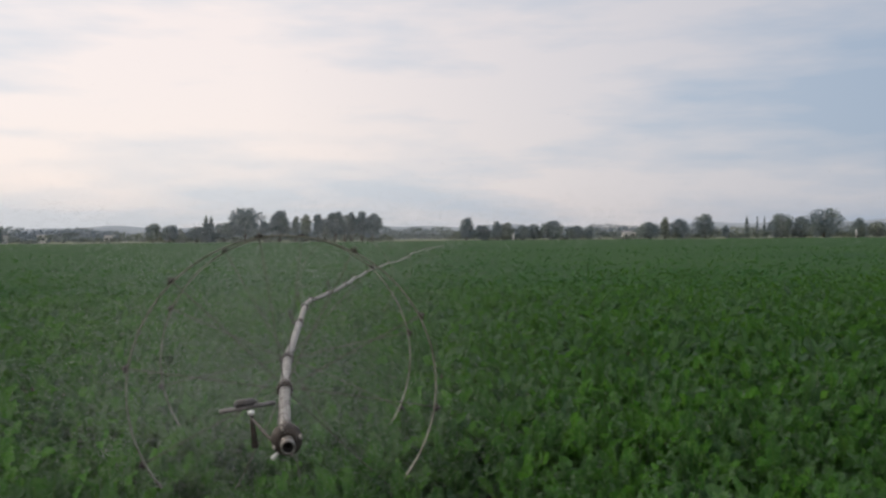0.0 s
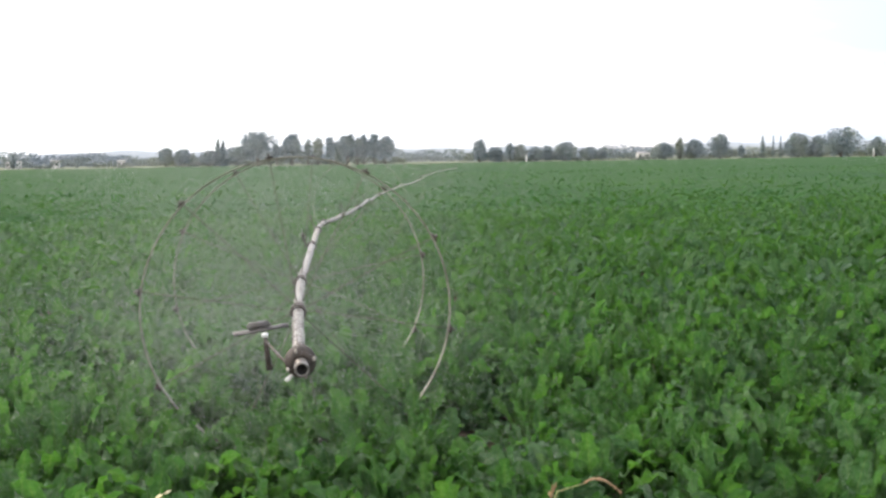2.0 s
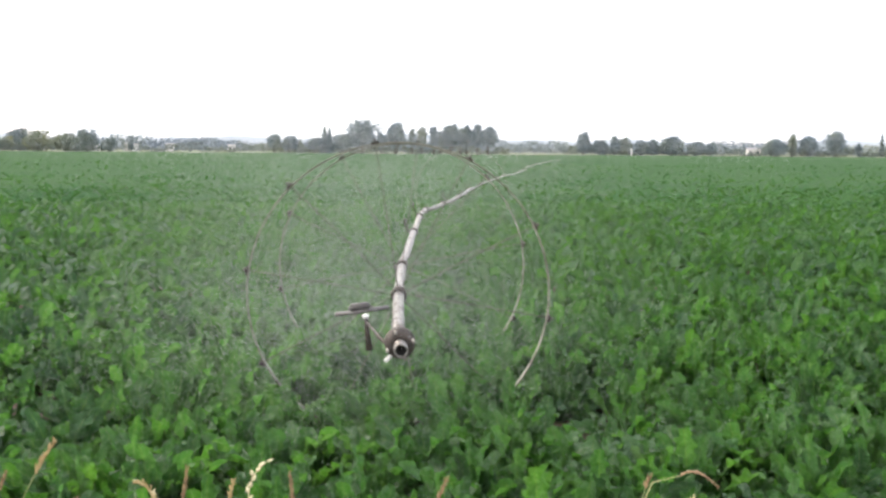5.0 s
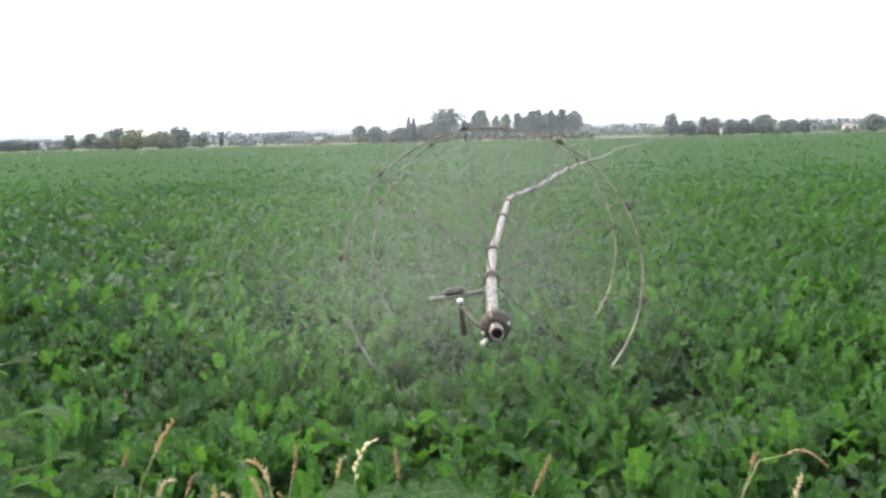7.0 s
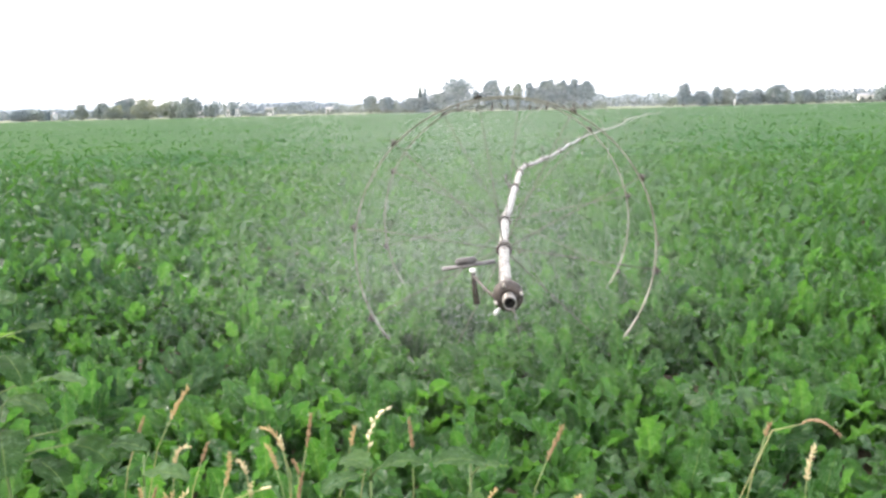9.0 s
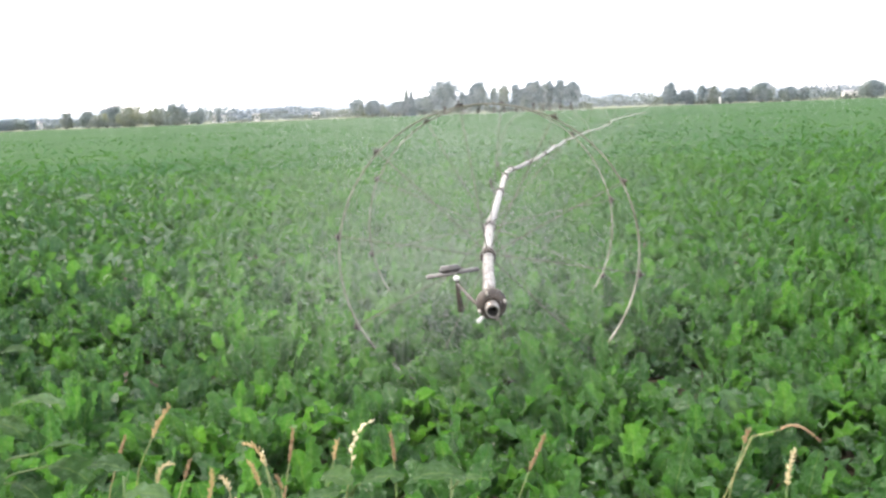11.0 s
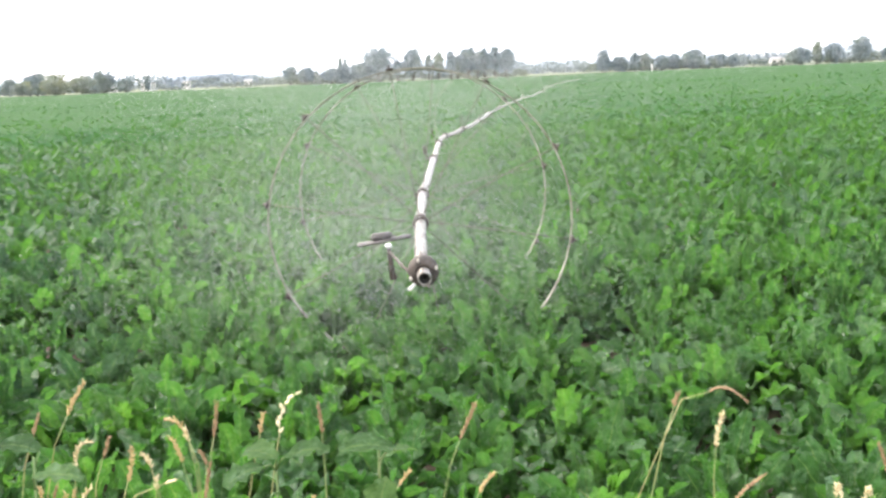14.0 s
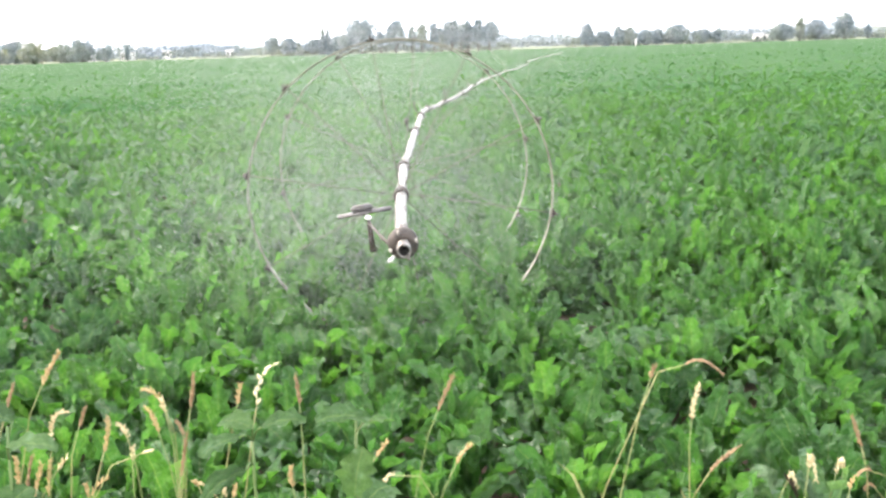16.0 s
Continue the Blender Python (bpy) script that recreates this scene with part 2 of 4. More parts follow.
m_heads = {}
for key, dark, light in (("pale", (0.46, 0.37, 0.19), (0.66, 0.58, 0.36)), ("tan", (0.36, 0.25, 0.11), (0.54, 0.41, 0.20)),
                         ("red", (0.22, 0.14, 0.075), (0.34, 0.235, 0.125)), ("grain", (0.60, 0.53, 0.33), (0.74, 0.68, 0.46))):
    m_heads[key], nt, b = material("dry_grass_" + key, light, 0.7)
    nt.links.new(ramp_node(nt, noise_node(nt, 45.0), [(0.35, dark), (0.65, light)]), b.inputs["Base Color"])
m_stalk, nt, b = material("grass_stalk", (0.38, 0.40, 0.15), 0.6)
nt.links.new(ramp_node(nt, noise_node(nt, 6.0), [(0.35, (0.17, 0.24, 0.075)), (0.7, (0.36, 0.31, 0.14))]), b.inputs["Base Color"])

# water drops of the spray: white light scattered to all sides
m_drop, nt, b = material("water_spray_drops", (0.60, 0.615, 0.62), 0.5)
tr = nt.nodes.new("ShaderNodeBsdfTranslucent")
tr.inputs["Color"].default_value = (0.60, 0.615, 0.62, 1)
mx = nt.nodes.new("ShaderNodeMixShader")
nt.links.new(b.outputs["BSDF"], mx.inputs[1])
nt.links.new(tr.outputs["BSDF"], mx.inputs[2])
nt.links.new(mx.outputs["Shader"], nt.nodes["Material Output"].inputs["Surface"])

m_stem, nt, b = material("green_stem", (0.10, 0.17, 0.05), 0.6)
nt.links.new(ramp_node(nt, noise_node(nt, 9.0), [(0.35, (0.08, 0.16, 0.04)), (0.7, (0.15, 0.20, 0.07))]), b.inputs["Base Color"])
m_bark, nt, b = material("bark", (0.12, 0.10, 0.085), 0.9)
nt.links.new(ramp_node(nt, noise_node(nt, 5.0, 6.0), [(0.3, (0.07, 0.06, 0.05)), (0.7, (0.18, 0.155, 0.13))]), b.inputs["Base Color"])
m_wall, nt, b = material("pale_house_wall", (0.72, 0.71, 0.68), 0.8)
nt.links.new(ramp_node(nt, noise_node(nt, 1.5, 5.0), [(0.3, (0.62, 0.61, 0.58)), (0.7, (0.78, 0.77, 0.74))]), b.inputs["Base Color"])
m_roof, nt, b = material("grey_roof", (0.25, 0.25, 0.27), 0.8)
nt.links.new(ramp_node(nt, noise_node(nt, 2.0, 5.0), [(0.3, (0.20, 0.20, 0.21)), (0.7, (0.33, 0.32, 0.33))]), b.inputs["Base Color"])
m_glass, nt, b = material("dark_window_glass", (0.05, 0.06, 0.07), 0.1)
# hill colour includes the blue-grey of distance haze
m_hill_hazed, nt, b = material("hazed_hill", (0.30, 0.34, 0.38), 1.0)
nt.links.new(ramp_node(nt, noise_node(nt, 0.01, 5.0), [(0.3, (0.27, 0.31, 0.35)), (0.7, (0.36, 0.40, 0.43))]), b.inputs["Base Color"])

# ---------------------------------------------------------------- mesh tools


def mesh_object(name, verts, faces, mat, parent=None, label="", smooth=True, uv=None):
    me = bpy.data.meshes.new(name)
    verts = np.asarray(verts, dtype=np.float32).reshape(-1, 3)
    faces = np.asarray(faces, dtype=np.int32)
    k = faces.shape[1]
    me.vertices.add(len(verts))
    me.vertices.foreach_set("co", verts.ravel())
    me.loops.add(faces.size)
    me.loops.foreach_set("vertex_index", faces.ravel())
    me.polygons.add(len(faces))
    me.polygons.foreach_set("loop_start", np.arange(0, faces.size, k, dtype=np.int32))
    me.polygons.foreach_set("use_smooth", np.full(len(faces), smooth))
    if uv is not None:
        layer = me.uv_layers.new(name="UVMap")
        layer.data.foreach_set("uv", np.asarray(uv, dtype=np.float32)[faces.ravel()].ravel())
    me.update(calc_edges=True)
    me.materials.append(mat)
    ob = new(name, me)
    if parent is not None:
        ob.parent = parent
    if label:
        ob["label"] = label
    return ob


def part(name, bm, mat, parent, label="", smooth=True):
    me = bpy.data.meshes.new(name)
    bm.to_mesh(me)
    bm.free()
    for p in me.polygons:
        p.use_smooth = smooth
    me.materials.append(mat)
    ob = new(name, me)
    ob.parent = parent
    if label:
        ob["label"] = label
    return ob


def tube(bm, points, radii, sides=10, caps=True):
    """A round bar through the points, with a radius at each."""
    points = [Vector(p) for p in points]
    if isinstance(radii, (int, float)):
        radii = [radii] * len(points)
    rings = []
    for i, p in enumerate(points):
        d = (points[min(i + 1, len(points) - 1)] - points[max(i - 1, 0)]).normalized()
        side = d.cross(Vector((0, 0, 1)) if abs(d.z) < 0.9 else Vector((0, 1, 0))).normalized()
        up = side.cross(d)
        rings.append([bm.verts.new(p + radii[i] * (math.cos(a) * side + math.sin(a) * up))
                      for a in (2 * math.pi * k / sides for k in range(sides))])
    for r0, r1 in zip(rings, rings[1:]):
        for k in range(sides):
            bm.faces.new((r0[k], r0[(k + 1) % sides], r1[(k + 1) % sides], r1[k]))
    if caps:
        bm.faces.new(rings[0])
        bm.faces.new(rings[-1][::-1])
    bmesh.ops.recalc_face_normals(bm, faces=bm.faces)
    return bm


def box(bm, m, sx, sy, sz, bevel=0.0):
    r = bmesh.ops.create_cube(bm, size=1.0, matrix=m @ Matrix.Diagonal((sx, sy, sz, 1)))
    if bevel:
        edges = list({e for v in r["verts"] for e in v.link_edges})
        bmesh.ops.bevel(bm, geom=edges, offset=bevel, segments=2, affect="EDGES")
    return bm


def lathe(bm, profile, m, sides=24, closed=False):
    """Turns (radius, along) pairs round the local y axis."""
    rings = [[bm.verts.new(m @ Vector((r * math.cos(a), y, r * math.sin(a)))) for a in
              (2 * math.pi * k / sides for k in range(sides))] for r, y in profile]
    pairs = list(zip(rings, rings[1:])) + ([(rings[-1], rings[0])] if closed else [])
    for r0, r1 in pairs:
        for k in range(sides):
            bm.faces.new((r0[k], r0[(k + 1) % sides], r1[(k + 1) % sides], r1[k]))
    bmesh.ops.recalc_face_normals(bm, faces=bm.faces)
    return bm


# ---------------------------------------------------------------- leaves

rng = np.random.default_rng(5)


def leaf_arrays(base, azim, rise, bend, length, width, stalk, rows, cols, stalk_rows, twist, phase, ruffle=0.52, cup=0.30):
    """Many leaves at once: a stalk that rises and bends over, and a ruffled oval blade.
    Returns vertices, faces and (across, along) coordinates."""
    n = len(azim)
    s = np.concatenate([np.linspace(0, 0.999, stalk_rows, endpoint=False), np.linspace(1, 2, rows - stalk_rows)])
    total = stalk[:, None] * np.minimum(s, 1) + length[:, None] * np.maximum(s - 1, 0)
    full = (stalk + length)[:, None]
    theta = rise[:, None] - bend[:, None] * (total / full) ** 1.5
    step = np.diff(total, axis=1, prepend=0)
    hor = np.cumsum(step * np.cos(theta), axis=1)
    ver = np.cumsum(step * np.sin(theta), axis=1)
    blade = np.clip(s - 1, 0, 1)
    shape = np.where(s < 1, 0.05, np.clip(np.sin(np.pi * np.clip(0.07 + 0.93 * blade ** 1.1, 0, 1)) ** 0.55, 0.06, 1))
    shape[-1] = 0.42
    u = np.linspace(-1, 1, cols)
    half = 0.5 * width[:, None] * shape[None]
    ph, bl, uu = phase[:, None, None], blade[None, :, None], u[None, None]
    wob = (np.sin(ph + 15.0 * bl + 3.0 * uu) + 0.7 * np.sin(2.3 * ph + 29.0 * bl - 4.0 * uu)) * ruffle * np.abs(uu) ** 1.2
    wob = wob + 0.35 * ruffle * np.sin(4.7 * ph + 19.0 * bl + 7.0 * np.abs(uu))
    lift = half[:, :, None] * (cup * np.abs(uu) ** 1.5 + wob * (s >= 1)[None, :, None])
    ca, sa = np.cos(azim)[:, None, None], np.sin(azim)[:, None, None]
    ct, st = np.cos(twist)[:, None, None], np.sin(twist)[:, None, None]
    across = half[:, :, None] * u[None, None] * (1 + 0.20 * np.sin(3.1 * ph + 21.0 * bl + 1.5 * uu))
    a2, l2 = across * ct - lift * st, across * st + lift * ct
    nh, nv = -np.sin(theta)[:, :, None], np.cos(theta)[:, :, None]
    along = hor[:, :, None] + l2 * nh
    z = ver[:, :, None] + l2 * nv
    v = np.stack([base[:, 0, None, None] + along * ca - a2 * sa,
                  base[:, 1, None, None] + along * sa + a2 * ca,
                  base[:, 2, None, None] + z], axis=-1).reshape(-1, 3)
    i, j = np.meshgrid(np.arange(rows - 1), np.arange(cols - 1), indexing="ij")
    q = (i * cols + j).ravel()
    quad = np.stack([q, q + 1, q + cols + 1, q + cols], axis=1)
    f = (quad[None] + (np.arange(n) * rows * cols)[:, None, None]).reshape(-1, 4)
    uv = np.stack([np.broadcast_to(u[None, None], (n, rows, cols)), np.broadcast_to(np.maximum(s - 1, 0)[None, :, None], (n, rows, cols))], -1).reshape(-1, 2)
    return v, f, uv


def beet_leaves(n, size=1.0, spread=None, lying=0.0):
    """Random numbers for n leaves: from upright inner (0) to lying outer ones (1)."""
    k = lying + (1 - lying) * rng.random(n) if spread is None else spread
    return dict(azim=rng.random(n) * 2 * np.pi, rise=np.radians(86 - 44 * k + rng.normal(0, 7, n)),
                bend=np.radians(12 + 72 * k + rng.normal(0, 16, n)), length=size * rng.uniform(0.13, 0.23, n),
                width=size * rng.uniform(0.062, 0.108, n) * (1 + lying), stalk=size * rng.uniform(0.12, 0.30, n),
                twist=rng.normal(0, 0.55, n), phase=rng.random(n) * 6.28)


def plant_places(y0, y1, row, gap, jitter, left=-0.62, right=0.80, margin=1.0):
    ys = np.arange(y0, y1, row)
    out = []
    for y in ys:
        x0, x1 = left * y - margin, right * y + margin
        xs = np.arange(x0, x1, gap) + rng.uniform(0, gap)
        out.append(np.stack([xs + rng.normal(0, jitter, len(xs)), y + rng.normal(0, jitter * 0.8, len(xs)), np.zeros(len(xs))], 1))
    return np.concatenate(out)


def sown(places, leaves, size, rows, cols, stalk_rows, name, mat, uv=True, lying=0.0):
    n = len(places) * leaves
    base = np.repeat(places, leaves, axis=0) + rng.normal(0, 0.02, (n, 3)) * (1, 1, 0)
    grow = np.repeat(rng.uniform(0.86, 1.18, len(places)), leaves) * size
    d = beet_leaves(n, lying=lying)
    for key in ("length", "width", "stalk"):
        d[key] = d[key] * grow
    v, f, u = leaf_arrays(base, rows=rows, cols=cols, stalk_rows=stalk_rows, **d)
    return mesh_object(name, v, f, mat, uv=u if uv else None)


# ---------------------------------------------------------------- ground and field

bm = bmesh.new()
bmesh.ops.create_grid(bm, x_segments=8, y_segments=8, size=1.0, matrix=Matrix.Translation((0, 1500, 0)) @ Matrix.Diagonal((4000, 4000, 1, 1)))
me = bpy.data.meshes.new("ground")
bm.to_mesh(me)
bm.free()
me.materials.append(m_ground)
ground = tagged(new("ground", me), "brown field soil with straw-coloured verges at its edges", "ground", kind="structure")

# far part of the crop as a closed canopy
nx, ny = 120, 70
gx, gy = np.meshgrid(np.linspace(-1, 1, nx), np.linspace(0, 1, ny) ** 1.6)
Y = 26 + 229 * gy
X = gx * (60 + Y * 1.1)
Z = 0.24 + rng.normal(0, 0.05, X.shape)
Z *= np.clip((Y - 26) / 16, 0.0, 1.0)
Z[-1] = 0.0
v = np.stack([X, Y, Z], -1).reshape(-1, 3)
i, j = np.meshgrid(np.arange(ny - 1), np.arange(nx - 1), indexing="ij")
q = (i * nx + j).ravel()
canopy = mesh_object("beet_canopy", v, np.stack([q, q + 1, q + nx + 1, q + nx], 1), m_canopy)
tagged(canopy, "closed green canopy of the far sugar beet field", "crop", kind="stuff")

near_places = plant_places(2.75, 4.9, 0.38, 0.33, 0.06, margin=0.4)
mid_places = plant_places(4.98, 7.3, 0.42, 0.33, 0.07)
rear_places = plant_places(7.3, 10.0, 0.42, 0.33, 0.07)
back_places = plant_places(10.0, 16.0, 0.46, 0.33, 0.08)
deep_places = plant_places(16.0, 27.0, 0.46, 0.33, 0.08)
far_places = np.concatenate([plant_places(27.0, 52.0, 0.56, 0.42, 0.12, margin=2), plant_places(52.0, 100.0, 1.2, 0.85, 0.25, margin=3)])


def thinned(places):
    """Leaves bare patches of soil, placed and opened to fit the camera's view."""
    keep = rng.random(len(places)) > 0.01
    for x, y, rad in BARE:
        keep &= np.hypot(places[:, 0] - x, places[:, 1] - y) > rad
    return places[keep]


BARE = [(-1.95, 6.2, 0.42), (-1.85, 5.75, 0.32), (1.22, 5.75, 0.32), (1.20, 5.3, 0.2), (1.72, 5.6, 0.30), (1.66, 5.2, 0.2), (-2.6, 6.6, 0.3), (3.1, 7.4, 0.3)]
near_places, mid_places, rear_places = thinned(near_places), thinned(mid_places), thinned(rear_places)
for places, leaves, size, rows, cols, lying, mat, label in (
        (mid_places, 30, 1.0, 10, 6, 0.0, m_beet, "leafy green sugar beet plants covering the field"),
        (rear_places, 23, 1.02, 8, 5, 0.10, m_beet, "leafy green sugar beet plants around the wheel line"),
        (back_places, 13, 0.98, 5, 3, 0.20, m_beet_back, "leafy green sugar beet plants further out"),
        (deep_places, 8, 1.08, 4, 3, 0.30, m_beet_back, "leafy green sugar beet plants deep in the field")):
    # the left side's darkness is put into leaf colour: more darker, bluer plants there
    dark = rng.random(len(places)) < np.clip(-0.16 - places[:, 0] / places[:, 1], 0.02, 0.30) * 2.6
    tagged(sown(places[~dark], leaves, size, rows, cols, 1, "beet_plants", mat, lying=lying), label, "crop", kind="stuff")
    tagged(sown(places[dark], leaves, size, rows, cols, 1, "beet_plants", m_beet_darkened, lying=lying), label.replace("leafy green", "darker blue-green"), "crop", kind="stuff")

side_places = plant_places(2.8, 27.0, 0.5, 0.36, 0.08, left=-0.62, right=0.80, margin=8.0)
outside = (side_places[:, 0] < -0.62 * side_places[:, 1] - 1.0) | (side_places[:, 0] > 0.80 * side_places[:, 1] + 1.0)
tagged(sown(side_places[outside], 4, 1.5, 3, 3, 1, "beet_plants", m_beet), "leafy green sugar beet plants at the field's sides", "crop", kind="stuff")
tagged(sown(far_places, 3, 1.45, 3, 3, 1, "beet_plants", m_beet_far_hazed, uv=False, lying=0.55), "distant rows of green sugar beet plants", "crop", kind="stuff")
# nearest plants, leaf by leaf
rng = np.random.default_rng(21)
d = beet_leaves(16, spread=np.linspace(0.0, 0.72, 16))
d["azim"][:] = 0.0
leaf_meshes = []
for k in range(16):
    one = {key: val[k:k + 1] for key, val in d.items()}
    v, f, u = leaf_arrays(np.zeros((1, 3)), rows=10, cols=6, stalk_rows=2, **one)
    ob = mesh_object("leaf", v, f, m_beet_piece, uv=u)
    leaf_meshes.append(ob.data)
    bpy.data.objects.remove(ob)
pale_meshes = []
for me in leaf_meshes:
    pale_meshes.append(me.copy())
    pale_meshes[-1].materials[0] = m_beet_pale
lightest = int(np.argmin(np.hypot(near_places[:, 0] - 1.25, near_places[:, 1] - 4.6)))
for number, p in enumerate(near_places):
    pale = number == lightest or rng.random() < 0.03
    plant = tagged(new("beet_plant"), "pale grey-green sugar beet plant growing in the soil" if pale else "leafy green sugar beet plant growing in the soil", "beet plant", group="sugar beet plants at the near edge of the field")
    plant.matrix_basis = pose(p[0], p[1], 0, 0, 0, rng.uniform(0, 360)) @ Matrix.Scale(rng.uniform(0.84, 1.08), 4)
    for k in range(33):
        leaf = new("leaf", (pale_meshes if pale else leaf_meshes)[int(rng.integers(16))])
        leaf.parent = plant
        leaf.matrix_basis = pose(0, 0, 0, 0, 0, 137.5 * k + rng.uniform(-20, 20)) @ Matrix.Scale(rng.uniform(0.85, 1.12), 4)

# ---------------------------------------------------------------- wheel line

AXIS_Z = 0.915
WHEEL_R = 0.965
PIPE_R = 0.035
LINE = [(0.12, 4.22), (0.12, 4.87), (0.15, 6.0), (0.21, 7.5), (0.39, 10.3), (0.60, 13.4), (0.95, 15.4), (1.42, 17.8),
        (2.05, 21.1), (3.1, 27.0), (4.4, 33.4), (6.1, 40.4), (10.3, 61.0), (16.0, 82.5)]


def on_line(y):
    """Point of the pipe's axis at the distance y down the field."""
    ys, xs = [p[1] for p in LINE], [p[0] for p in LINE]
    k = max(0, min(len(ys) - 2, sum(1 for q in ys if q <= y) - 1))
    h = ys[k + 1] - ys[k]
    t = (y - ys[k]) / h
    s0 = (xs[k + 1] - xs[max(k - 1, 0)]) / (ys[k + 1] - ys[max(k - 1, 0)])
    j = min(k + 2, len(ys) - 1)
    s1 = (xs[j] - xs[k]) / (ys[j] - ys[k])
    x = (2 * t ** 3 - 3 * t ** 2 + 1) * xs[k] + (t ** 3 - 2 * t ** 2 + t) * h * s0 + (-2 * t ** 3 + 3 * t ** 2) * xs[k + 1] + (t ** 3 - t ** 2) * h * s1
    return Vector((x, y, AXIS_Z))


def axis_pose(y):
    """Pose whose y axis runs along the pipe."""
    d = (on_line(y + 0.05) - on_line(y - 0.05)).normalized()
    side = d.cross(Vector((0, 0, 1))).normalized()
    m = Matrix((side, d, side.cross(d))).transposed().to_4x4()
    m.translation = on_line(y)
    return m


line = tagged(new("irrigation_wheel_line"), "weathered aluminium irrigation pipe on spoked steel wheels standing in beets", "irrigation line")

joints = [4.52, 5.95, 7.40, 10.3, 12.6, 14.6, 16.4, 18.6, 21.1, 24.5, 28.5, 33.4, 40.4, 50.0, 61.0, 72.0, 82.5]
KINK = {y: (0, 0, 0) if y < 9 else (0.05 * math.sin(2.1 * y), 0, 0.035 * math.sin(3.7 * y)) for y in joints}
for a, c in zip(joints, joints[1:]):
    steps = max(3, int((c - a) / 0.5))
    sag = 0.012 + 0.004 * (c - a)
    pts = []
    for k in range(steps + 1):
        p = on_line(a + (c - a) * k / steps)
        p += Vector(KINK[a]).lerp(Vector(KINK[c]), k / steps)
        p.z -= sag * math.sin(math.pi * k / steps)
        pts.append(p)
    bright = a < 10 or 18 < a < 24
    part("pipe", tube(bmesh.new(), pts, PIPE_R if a < 20 else 0.029, 20), m_alu if bright else m_steel, line,
         "dull silver aluminium pipe section" if bright else "rust-stained dull pipe section")
for y in joints[1:]:
    bm = bmesh.new()
    w = 0.05
    lathe(bm, [(PIPE_R, -w), (PIPE_R + 0.012, -w), (PIPE_R + 0.014, -0.015), (PIPE_R + 0.018, -0.012), (PIPE_R + 0.018, 0.012),
               (PIPE_R + 0.014, 0.015), (PIPE_R + 0.012, w), (PIPE_R, w)], Matrix.Translation(KINK[y]) @ axis_pose(y), 20, True)
    part("coupler", bm, m_dark if y < 20 else m_steel, line, "dark clamped pipe coupler")

# open end: dark gasket flange, bright sleeve, black plug for the bore's shade
m = axis_pose(4.42)
bm = lathe(bmesh.new(), [(0.031, 0.13), (PIPE_R + 0.030, 0.12), (PIPE_R + 0.040, 0.08), (PIPE_R + 0.038, 0.03), (PIPE_R + 0.012, 0.0), (0.031, 0.004)], m, 28, True)
part("end_flange", bm, m_dark, line, "dark rusty flange at the pipe end")
bm = lathe(bmesh.new(), [(0.025, 0.05), (0.030, 0.05), (0.030, -0.03), (0.034, -0.034), (0.034, -0.050), (0.029, -0.054), (0.029, -0.085),
                         (0.034, -0.089), (0.034, -0.125), (0.031, -0.13), (0.026, -0.13), (0.025, -0.12)], m, 28, True)
part("end_sleeve", bm, m_alu, line, "bright worn aluminium pipe end")
bm = lathe(bmesh.new(), [(0.0005, -0.05), (0.0245, -0.118), (0.0245, 0.04), (0.0005, 0.04)], m, 24, True)
part("bore", bm, m_bore_shade, line, "black opening of the pipe")
for a in (20, 110, 200, 290):
    bm = bmesh.new()
    r = PIPE_R + 0.03
    c = Vector((r * math.cos(radians(a)), 0, r * math.sin(radians(a))))
    tube(bm, [m @ (c + Vector((0, -0.03, 0))), m @ (c + Vector((0, 0.15, 0)))], 0.007, 8)
    part("flange_bolt", bm, m_steel, line)


def wheel(y, phase, spokes=10, fine=True):
    m = axis_pose(y)
    hub = part("wheel", lathe(bmesh.new(), [(PIPE_R + 0.001, -0.06), (PIPE_R + 0.012, -0.06), (PIPE_R + 0.016, 0.0), (PIPE_R + 0.012, 0.06), (PIPE_R + 0.001, 0.06)], m, 20, True),
               m_dark, line, "large spoked steel wheel with a dark hub")
    rim = lathe(bmesh.new(), [(WHEEL_R, -0.024), (WHEEL_R, 0.024), (WHEEL_R - 0.006, 0.024), (WHEEL_R - 0.010, 0.0), (WHEEL_R - 0.006, -0.024)], m, 96 if fine else 48, True)
    part("rim", rim, m_rim, hub, "thin weathered steel rim")
    for k in range(spokes):
        a = radians(phase + 360 / spokes * k)
        c, s = math.cos(a), math.sin(a)
        off = 0.05 if k % 2 else -0.05
        bow = random.uniform(-0.012, 0.012)
        p = [m @ Vector((r * c - bow * math.sin(math.pi * r / WHEEL_R) * s, off * (1 - r / WHEEL_R), r * s + bow * math.sin(math.pi * r / WHEEL_R) * c))
             for r in (PIPE_R + 0.02, 0.35, 0.65, WHEEL_R - 0.008)]
        part("spoke", tube(bmesh.new(), p, 0.0046 if fine else 0.004, 8 if fine else 5), m_spoke, hub)
        if fine:
            t = m @ Matrix.Rotation(-a, 4, "Y")
            bm = box(bmesh.new(), t @ Matrix.Translation((WHEEL_R + 0.006, 0, 0)), 0.012, 0.11, 0.05, 0.003)
            box(bm, t @ Matrix.Translation((WHEEL_R + 0.018, 0, 0)), 0.026, 0.10, 0.008)
            part("cleat", bm, m_dark, hub, "rusty angle-iron cleat")


wheel(6.0, 27)
wheel(7.45, 11)
for y, ph in ((19.6, 5), (31.8, 20), (44.0, 9), (56.0, 30), (68.0, 0), (80.0, 14)):
    wheel(y, ph, 8, False)

